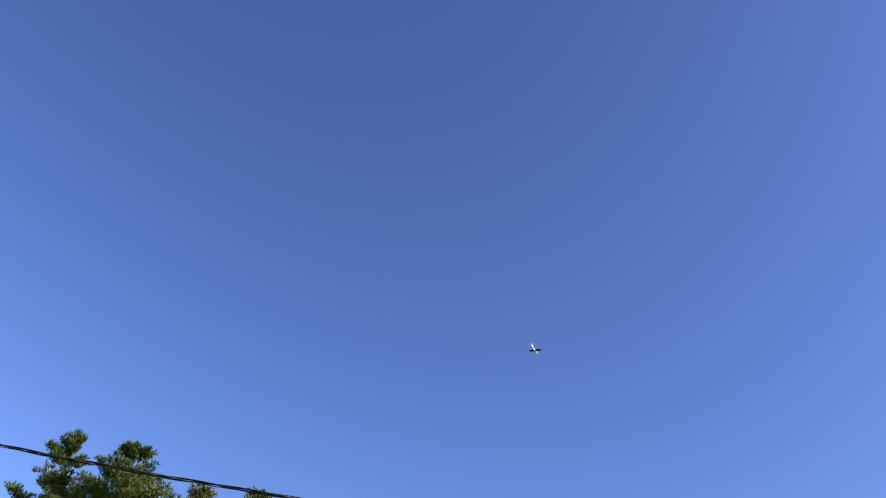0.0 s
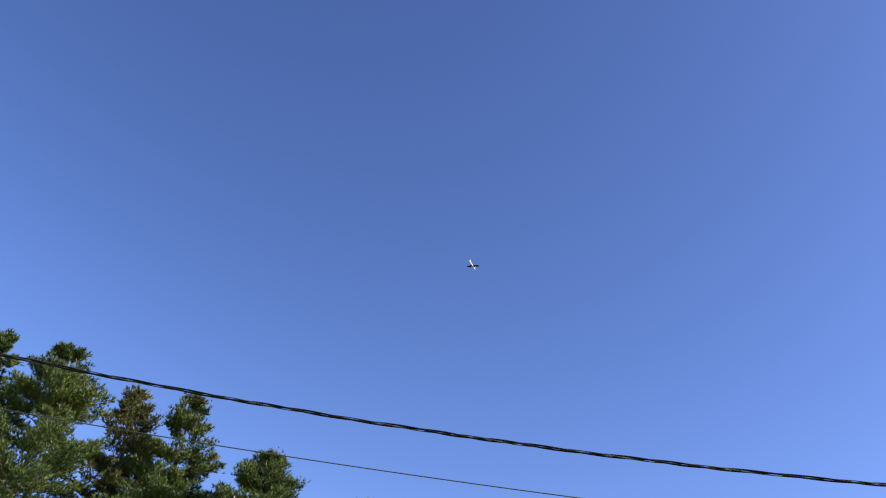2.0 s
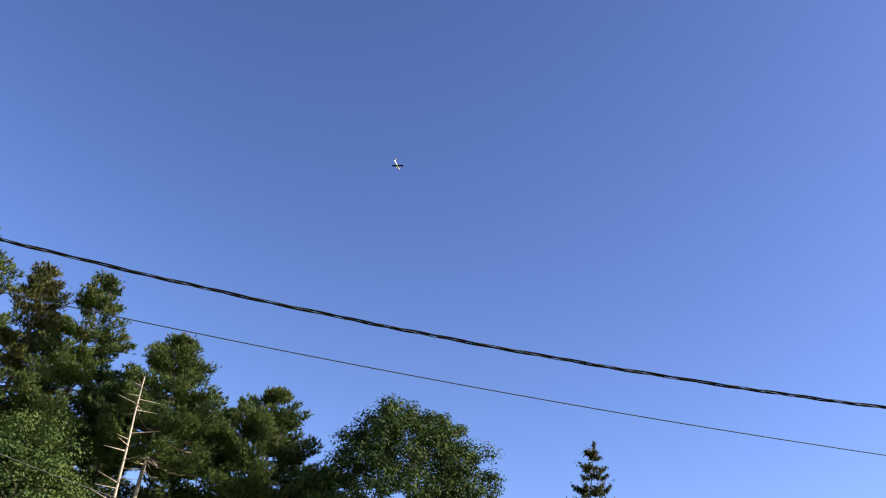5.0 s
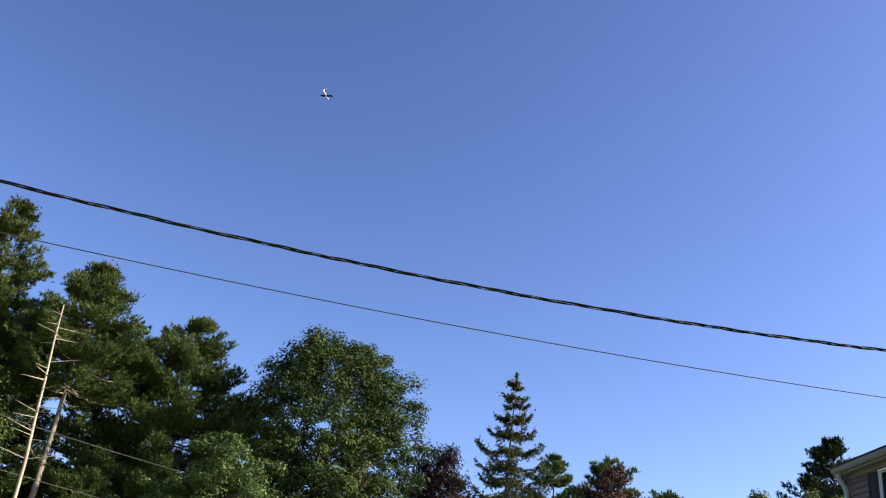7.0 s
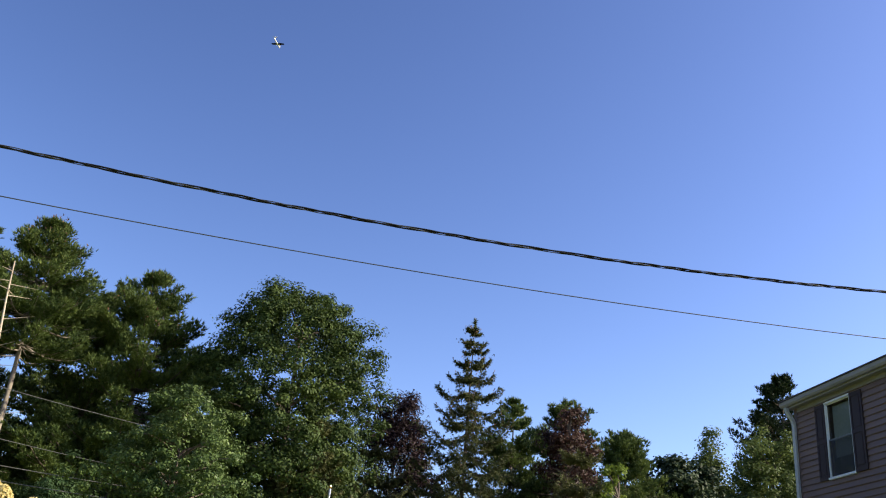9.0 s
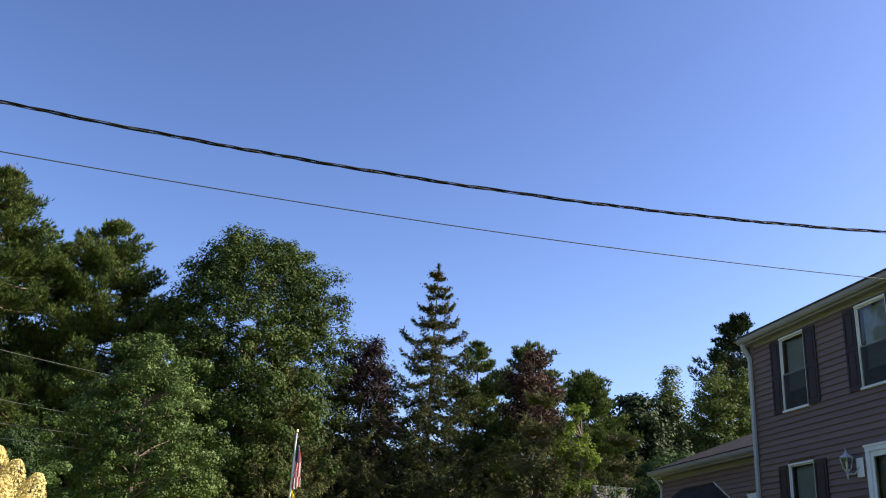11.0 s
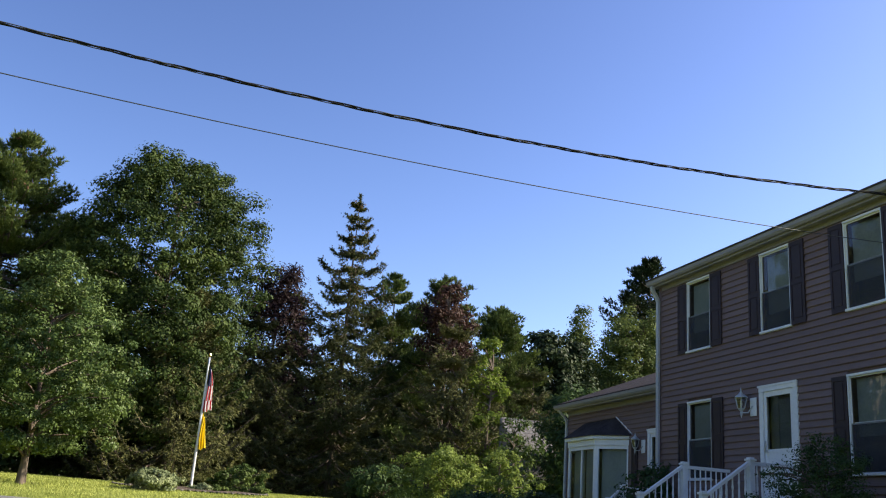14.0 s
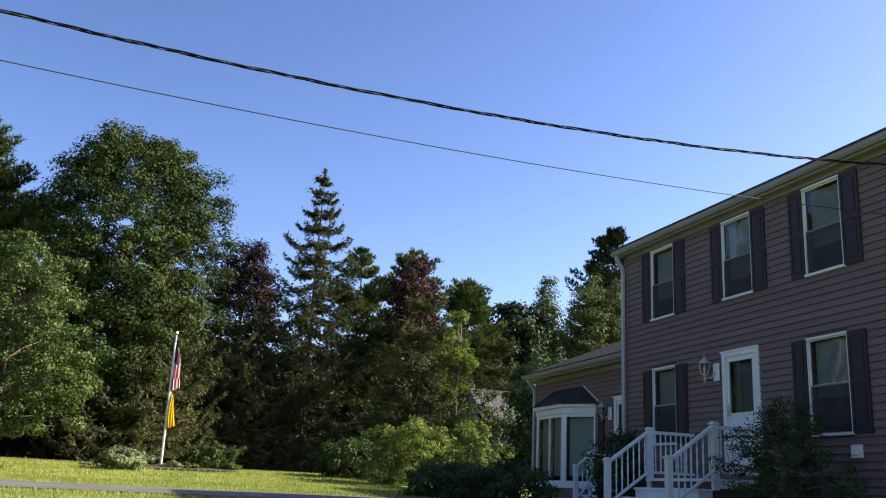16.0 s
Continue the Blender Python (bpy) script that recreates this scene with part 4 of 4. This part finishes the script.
broadleaf("small_tree", 21.6, 37, 6.2, 2.0, 0.05, 37, "thin young tree with pale green leaves", SHRUB, 90, 50, 0.13, clump=0.45, rough=2.5)


def snag(az, r, top_el, base_az, base_el, seed, label):
    """A bare dead stem with broken side branches."""
    rng = np.random.default_rng(seed)
    x, y = polar(base_az, r)
    g = ground_z(x, y)
    tx, ty = polar(az, r)
    h = 1.6 + r * math.tan(radians(top_el)) - g
    u = np.linspace(0, 1, 9)
    pts = np.stack([(tx - x) * u + rng.normal(0, 0.04, 9), (ty - y) * u, u * h - 0.1], 1)
    paths = [(pts, 0.11 * (1 - 0.75 * u))]
    for k in range(38):
        s = rng.uniform(0.3, 0.97)
        o = along(pts, np.array([s]))[0]
        a, ln = rng.uniform(0, 6.28), rng.uniform(0.5, 1.8) * (1.1 - 0.5 * s)
        w = np.linspace(0, 1, 4)[:, None]
        paths.append((o + np.array([math.cos(a), math.sin(a), rng.uniform(-0.2, 0.35)]) * w * ln, np.linspace(0.019, 0.004, 4)))
    t = thing("dead_tree", (x, y, g), label, "tree")
    part("trunk", mesh_from("trunk", *tubes(paths, 6)), PALEBARK, t)


snag(-18.68, 38, 18.6, -17.3, 0, 31, "bare pale dead tree trunk in front of pines")
snag(-28.2, 36, 16.2, -29.6, 0, 32, "bare pale dead tree with broken branches")

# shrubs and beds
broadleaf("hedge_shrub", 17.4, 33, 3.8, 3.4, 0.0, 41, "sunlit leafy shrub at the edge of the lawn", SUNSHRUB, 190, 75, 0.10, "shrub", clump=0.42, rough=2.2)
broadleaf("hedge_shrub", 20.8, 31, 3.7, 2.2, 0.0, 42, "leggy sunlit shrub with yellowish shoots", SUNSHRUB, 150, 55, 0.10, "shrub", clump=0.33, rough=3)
broadleaf("hedge_shrub", 13.8, 36, 2.6, 3.0, 0.0, 43, "low dark shrub at the edge of the wood", DARKLEAF, 120, 55, 0.13, "shrub", clump=0.5)
broadleaf("rose_bush", 19.5, 24, 1.3, 2.6, 0.0, 44, "dark green shrub in the shade of the house", DARKLEAF, 110, 60, 0.09, "shrub", clump=0.4)
broadleaf("rose_bush", 23.0, 22, 1.6, 2.4, 0.0, 45, "dark green shrub in the shade of the house", DARKLEAF, 110, 60, 0.09, "shrub", clump=0.4)
broadleaf("rose_bush", 30.0, 21, 3.6, 1.5, 0.0, 46, "dark green shrub beside the side steps", DARKLEAF, 80, 55, 0.09, "shrub", clump=0.4)
broadleaf("rose_bush", 39.6, 15.6, 5.0, 1.7, 0.0, 47, "dark climbing rose in front of the house", DARKLEAF, 330, 65, 0.042, "shrub", clump=0.24, rough=3.0)
broadleaf("herb_clump", 0.2, 33.3, 1.35, 1.8, 0.0, 48, "grey-green herb clump in the garden bed", HERB, 110, 70, 0.09, "shrub", clump=0.3)
broadleaf("garden_plant", 5.2, 38, 2.0, 2.2, 0.0, 49, "bright green plant in the garden bed", SHRUB, 60, 60, 0.12, "shrub", clump=0.35)


def garden_bed():
    """A mulched bed edged with rough stones round the flagpole."""
    x, y = polar(2.4, 35.6)
    rng = np.random.default_rng(3)
    n = 40
    V = [(x, y, ground_z(x, y) + 0.12)]
    for k in range(n):
        a = 2 * math.pi * k / n
        px, py = x + 2.7 * math.cos(a), y + 1.3 * math.sin(a)
        V.append((px, py, ground_z(px, py) + 0.05))
    F = [(0, 1 + k, 1 + (k + 1) % n) for k in range(n)]
    bed = tagged(part("garden_bed", mesh_from("garden_bed", V, F), SOIL), "dark mulched garden bed round the flagpole", "garden bed", kind="structure")
    for k in range(34):
        a = math.pi + math.pi * k / 33
        px, py = x + 2.75 * math.cos(a), y + 1.35 * math.sin(a)
        bm = bmesh.new()
        bmesh.ops.create_icosphere(bm, subdivisions=1, radius=1)
        for v in bm.verts:
            v.co *= rng.uniform(0.8, 1.15)
            v.co = Vector((v.co.x * 0.11, v.co.y * 0.08, v.co.z * 0.045))
        ob = part("stone", bm, STONE, bed)
        ob.location = (px, py, ground_z(px, py) + 0.05)
        ob.rotation_euler = (0, 0, rng.uniform(0, 3))


garden_bed()
broadleaf("garden_plant", 4.0, 35.5, 0.7, 1.0, 0.0, 51, "low green plant in the garden bed", SHRUB, 40, 50, 0.08, "shrub", clump=0.2, rough=2)
broadleaf("garden_plant", 3.1, 35.2, 0.75, 0.8, 0.0, 52, "low green plant in the garden bed", HERB, 40, 50, 0.08, "shrub", clump=0.2, rough=2)
broadleaf("garden_plant", 6.3, 36.5, 0.8, 1.2, 0.0, 53, "low green plant in the garden bed", SHRUB, 40, 50, 0.09, "shrub", clump=0.22, rough=2)


def shed():
    """A small shingled outbuilding half hidden by the trees."""
    x, y = polar(22.6, 41)
    g = ground_z(x, y)
    t = thing("shed", (x, y, g), "small outbuilding with weathered grey shingles among the trees", "shed")
    part("wall", boxes((-0.7, 0.9, -0.2, 3.0, -0.2, 2.6)), GREYSHINGLE, t)
    V, F = [], []
    rows, cols = 12, 16
    rng = np.random.default_rng(6)
    for i in range(rows):
        for j in range(cols):
            u0, u1 = -0.9 + 2.0 * j / cols + (0.06 if i % 2 else 0), -0.9 + 2.0 * (j + 0.94) / cols + (0.06 if i % 2 else 0)
            y0, y1 = -0.5 + 2.0 * i / rows, -0.5 + 2.0 * (i + 1.15) / rows
            z0, z1 = 2.5 + 1.7 * i / rows + 0.05, 2.5 + 1.7 * (i + 1.15) / rows + 0.02
            k = len(V)
            V += [(u0, y0, z0), (u1, y0, z0), (u1, y1, z1), (u0, y1, z1), (u0, y0, z0 - 0.03), (u1, y0, z0 - 0.03)]
            F += [(k, k + 1, k + 2, k + 3), (k + 4, k + 5, k + 1, k)]
    part("roof", mesh_from("roof", V, F), GREYSHINGLE, t, "weathered grey shingle roof")
    part("rear_roof", boxes((-0.9, 1.1, 1.4, 1.55, 2.55, 4.2)), GREYSHINGLE, t)


shed()


# ---- overhead cables ----
def cable_path(yh, ym, z, x0, x1, n=140):
    """Cable from the house wall, sagging in its vertical plane."""
    x = np.linspace(x0, x1, n)
    s = (10.8 - x) / 11.3
    return np.stack([x, yh + (ym - yh) * s, 1.6 + z[0] + z[1] * s + z[2] * s * s], 1)


def service_drop():
    p = cable_path(10.375, 9.262, (5.165, -1.685, 0.833), 10.93, -16.0, 466)
    d = unit(np.gradient(p, axis=0))
    u = unit(np.cross(d, np.array([[0, 0, 1.0]])))
    w = np.cross(d, u)
    s = np.concatenate([[0], np.cumsum(np.linalg.norm(np.diff(p, axis=0), axis=1))])
    t = thing("service_cable", p[0], "black twisted power cable running to the house eave", "cable")
    a0 = s * 2 * np.pi / 1.35 + 0.5 * np.sin(s * 1.1) + 0.35 * np.sin(s * 2.7)
    for k, (radius, mat, lab) in enumerate(((0.0055, NEUTRAL, "bare aluminium neutral wire"), (0.0095, BLACKRUBBER, ""), (0.0095, BLACKRUBBER, ""))):
        a = a0 + k * 2 * np.pi / 3
        q = p + 0.0135 * (np.cos(a)[:, None] * u + np.sin(a)[:, None] * w)
        part("strand", mesh_from("strand", *tubes([(q - p[0], np.full(len(q), radius))], 6)), mat, t, lab)


service_drop()


def anchor():
    """A bracket with a grey insulator that holds the cable to the wall."""
    p = cable_path(10.375, 9.262, (5.165, -1.685, 0.833), 10.93, 10.5, 5)[0]
    t = thing("cable_anchor", (10.985, p[1], p[2]), "grey insulator and bracket holding the cable on the wall", "bracket")
    part("plate", boxes((-0.012, 0.01, -0.05, 0.05, -0.08, 0.08), bevel=0.003), METAL, t)
    knob = lathe([(0.012, -0.07), (0.03, -0.055), (0.022, -0.03), (0.034, -0.012), (0.022, 0.012), (0.03, 0.04), (0.012, 0.055)], 10, (-0.05, 0, 0))
    part("insulator", knob, BLIND, t, "pale ceramic insulator")
    part("hook", tube_mesh([((-0.01, 0, 0.06), (-0.05, 0, 0.085), (-0.05, 0, -0.085), (-0.01, 0, -0.06))], 0.006), METAL, t)
    part("loop", tube_mesh([((-0.05, 0.0, 0.0), (-0.10, -0.10, -0.03), (-0.06, -0.28, -0.10), (-0.03, -0.42, 0.04), (-0.02, -0.5, 0.12))], 0.009), BLACKRUBBER, t, "black drip loop")


anchor()


def thin_cable(path, radius, label, mat=BLACKRUBBER):
    t = tagged(part("telephone_cable", mesh_from("cable", *tubes([(path, np.full(len(path), radius))], 5)), mat), label, "cable")
    return t


thin_cable(cable_path(10.396, 9.212, (4.345, -1.051, 0.480), 10.97, -16.0), 0.0065, "thin grey telephone cable running to the house", SLATECABLE)


def street_cable(az0, el0, az1, el1, r, radius, label):
    """A cable along the far street, sagging a little between two directions."""
    u = np.linspace(0, 1, 40)
    pts = []
    for k in u:
        x, y = polar(az0 + (az1 - az0) * k, r)
        pts.append((x, y, 1.6 + r * math.tan(radians(el0 + (el1 - el0) * k)) - 0.25 * math.sin(math.pi * k)))
    thin_cable(np.array(pts), radius, label, GREYCABLE)


street_cable(-44, 15.2, -5.5, 10.2, 33.5, 0.012, "grey street cable in front of the pines")
street_cable(-44, 12.0, -5.5, 7.7, 33.5, 0.012, "grey street cable below another cable")
street_cable(-44, 9.2, -5.5, 6.9, 33.5, 0.014, "low grey street cable in front of the pines")
street_cable(-44, 8.4, -5.5, 6.1, 33.5, 0.014, "lowest grey street cable in front of the pines")


# ---- flagpole ----
def flagpole():
    x, y = polar(2.35, 36)
    g = ground_z(x, y)
    t = thing("flagpole", (x, y, g), "white flagpole with two limp flags in a garden bed", "flagpole")
    h = 4.97
    part("pole", lathe([(0.05, -0.1), (0.05, 0.5), (0.042, 2.5), (0.03, h)], 10), WHITE, t)
    part("truck", lathe([(0.05, h - 0.25), (0.05, h - 0.02), (0.03, h)], 8), METAL, t)
    part("finial", lathe([(0.01, h), (0.05, h + 0.03), (0.065, h + 0.07), (0.05, h + 0.12), (0.01, h + 0.14)], 10), GOLD, t, "gilded ball")

    def cloth(name, top, length, width, mats, pick, seed, label):
        """A limp flag: a narrow folded sheet hanging beside the pole."""
        n, m = 30, 17
        V, F = [], []
        for i in range(n):
            v = i / (n - 1)
            for j in range(m):
                u = j / (m - 1)
                w = width * (0.35 + 0.65 * math.sin(min(1, v * 1.2) * 1.5)) * u
                V.append((0.05 + w + 0.03 * math.sin(v * 5 + seed), 0.10 * math.sin(u * 9 + v * 2.0 + seed) * (0.4 + v) , top - v * length - 0.32 * u * (1 - v) - 0.05 * math.sin(u * 6)))
        for i in range(n - 1):
            for j in range(m - 1):
                a = i * m + j
                F.append((a, a + 1, a + m + 1, a + m))
        me = mesh_from(name, V, F)
        for mm in mats:
            me.materials.append(mm)
        for k, p in enumerate(me.polygons):
            p.material_index = pick(k // (m - 1), k % (m - 1))
            p.use_smooth = True
        part(name, me, None, t, label)
    cloth("flag", h - 0.30, 1.75, 0.30, (RED, FLAGWHITE, NAVY), lambda i, j: 2 if i < 12 and j < 9 else 0 if (j // 3 + i // 11) % 2 == 0 else 1, 1, "red, white and blue striped flag")
    cloth("flag", h - 2.12, 1.35, 0.26, (YELLOW,), lambda i, j: 0, 2, "plain yellow flag")


flagpole()


# ---- hydrangea near the street ----
def hydrangea():
    rng = np.random.default_rng(77)
    x, y = polar(-13.45, 5.2)
    g = ground_z(x, y)
    t = thing("hydrangea", (x, y, g), "hydrangea shrub with cream cone-shaped flower heads", "shrub")
    c = unit(rng.normal(0, 1, (90, 3))) * (rng.uniform(0.2, 1, (90, 1)) ** 0.4) * np.array([0.36, 0.42, 0.48]) + np.array([-0.05, 0.2, 1.28 - g])
    at = np.repeat(c, 26, 0) + rng.normal(0, 0.07, (90 * 26, 3))
    part("leaves", mesh_from("leaves", *leaves(rng, at, np.tile([0, 0, 1.0], (len(at), 1)), 0.09)), SHRUB, t)
    stems = []
    heads = []
    for k in range(34):
        u, w = (k % 9) / 8, k // 9
        hx = -0.49 + 0.60 * u + 0.065 * w + rng.normal(0, 0.03)
        hz = 2.10 - 0.40 * max(0.0, u - 0.4) - 0.15 * w + rng.normal(0, 0.035)
        heads.append((hx, -0.12 - 0.10 * w + rng.normal(0, 0.03), hz, (hx + 0.1) * 1.6))
    for hx, hy, hz, tilt in heads:
        n = 900
        u = rng.uniform(0, 1, n)
        a = rng.uniform(0, 6.28, n)
        rr = 0.092 * (1 - u) ** 0.55 * (0.8 + 0.2 * rng.uniform(0, 1, n)) + 0.008
        p = np.stack([rr * np.cos(a), rr * np.sin(a), u * 0.20], 1)
        nrm = unit(np.stack([np.cos(a), np.sin(a), np.full(n, 0.4)], 1))
        p[:, 0] += p[:, 2] * tilt * 0.5
        p += np.array([hx, hy, hz - g - 0.1])
        part("flower_head", mesh_from("flower_head", *leaves(rng, p, nrm, 0.0155, 0.45)), BLOOM, t)
        stems.append((np.array([[0.02 * hx, 0.02 * hy, 0], [hx * 0.5, hy * 0.5, (hz - g) * 0.6], [hx, hy, hz - g - 0.08]]), np.array([0.012, 0.008, 0.004])))
    part("stems", mesh_from("stems", *tubes(stems, 5)), BARK, t)


hydrangea()


# ---- aeroplane far off ----
def aeroplane():
    """A small airliner seen from behind and below."""
    az, el, dist = -5.37, 34.8, 1700.0
    place = Vector((math.sin(radians(az)) * math.cos(radians(el)), math.cos(radians(az)) * math.cos(radians(el)), math.sin(radians(el)))) * dist
    t = thing("aeroplane", place, "small white twin-engined aeroplane flying away in the clear sky", "aeroplane")
    t.rotation_euler = (radians(-4), radians(7), radians(-24))
    fus = lathe([(0.2, -13.5), (0.5, -12.5), (1.0, -8), (1.2, -4), (1.2, 8), (1.0, 10.5), (0.6, 12.2), (0.15, 13.0)], 12)
    for v in fus.verts:
        v.co = Vector((v.co.x, v.co.z, v.co.y))
    bmesh.ops.recalc_face_normals(fus, faces=fus.faces[:])
    part("fuselage", fus, WHITE, t)
    for sx in (-1, 1):
        part("wing", wing_panel(sx, 1.2, 12.4, (-0.2, 5.4), (1.0, 4.4), 0.5, 0.9), WINGSHADE, t, "wing coloured dark for its shaded underside")
        part("tailplane", wing_panel(sx, 0.1, 4.3, (-12.8, -10.6), (-13.0, -11.6), 4.2, 0.2), WHITE, t)
        nac = lathe([(0.3, -2.2), (0.55, -1.0), (0.6, 1.0), (0.45, 2.3), (0.1, 2.8)], 10)
        for v in nac.verts:
            v.co = Vector((v.co.x + sx * 3.8, v.co.z + 4.0, v.co.y + 0.9))
        bmesh.ops.recalc_face_normals(nac, faces=nac.faces[:])
        part("engine", nac, WHITE, t)
    fin = bmesh.new()
    ends = [[fin.verts.new((x, y, z)) for y, z in ((-13.2, 0.8), (-8.6, 1.0), (-10.8, 4.4), (-13.0, 4.4))] for x in (-0.15, 0.15)]
    fin.faces.new(ends[0]), fin.faces.new(ends[1][::-1])
    for i in range(4):
        j = (i + 1) % 4
        fin.faces.new((ends[0][i], ends[1][i], ends[1][j], ends[0][j]))
    bmesh.ops.recalc_face_normals(fin, faces=fin.faces[:])
    part("fin", fin, WHITE, t)


def wing_panel(sx, x0, x1, root, tip, z, thick):
    """A tapered wing half from root to tip."""
    bm = bmesh.new()
    a = [bm.verts.new((sx * x0, y, z + k)) for y in root for k in (0, thick)]
    b = [bm.verts.new((sx * x1, y, z + 0.25 + k * 0.4)) for y in tip for k in (0, thick)]
    bm.faces.new((a[0], a[1], a[3], a[2])), bm.faces.new((b[0], b[1], b[3], b[2]))
    for i, j in ((0, 1), (1, 3), (3, 2), (2, 0)):
        bm.faces.new((a[i], a[j], b[j], b[i]))
    bmesh.ops.recalc_face_normals(bm, faces=bm.faces[:])
    return bm


aeroplane()


# ---- siding boards, course by course ----
def siding(parent, to_local, fx, y0, y1, z0, z1, holes):
    bm = bmesh.new()
    a, b, h = 0.0, 0.030, COURSE + 0.010
    outline = [(fx - a, h), (fx - b, 0.010), (fx - b + 0.004, 0.0), (fx + 0.010, 0.0), (fx + 0.010, h)]
    lo = [bm.verts.new((x - fx, 0, z)) for x, z in outline]
    hi = [bm.verts.new((x - fx, 1, z)) for x, z in outline]
    bm.faces.new(lo), bm.faces.new(hi[::-1])
    for i in range(len(lo)):
        j = (i + 1) % len(lo)
        bm.faces.new((lo[j], lo[i], hi[i], hi[j]))
    bmesh.ops.recalc_face_normals(bm, faces=bm.faces[:])
    me = bpy.data.meshes.new("board")
    bm.to_mesh(me), bm.free()
    me.materials.append(SIDING)
    z = z0
    while z < z1 - 0.03:
        cuts = sorted((h[0] - h[1] - 0.001, h[0] + 0.001) for h in holes if h[2] - 0.02 < z + COURSE / 2 < h[3] + 0.02)
        spans, start = [], y0
        for c, d in cuts:
            spans.append((start, c))
            start = d
        spans.append((start, y1))
        for s, e in spans:
            if e - s > 0.02:
                ob = new("board", me)
                ob.parent = parent
                ob.matrix_parent_inverse = to_local
                ob.location, ob.scale = (fx, s, z), (1, e - s, min(1.0, (z1 - z) / COURSE))
        z += COURSE


siding(front, Matrix.Identity(4), FX, Y0 + 0.01, Y1 - 0.092, 1.32, EAVE - 0.121, UP + LOW + [DOOR])
siding(wing_front, Matrix.Identity(4), WX, Y1 + 0.02, WY1 - 0.01, 1.32, WEAVE - 0.161, [WD, (26.3, 3.45, 1.25, 4.06)])
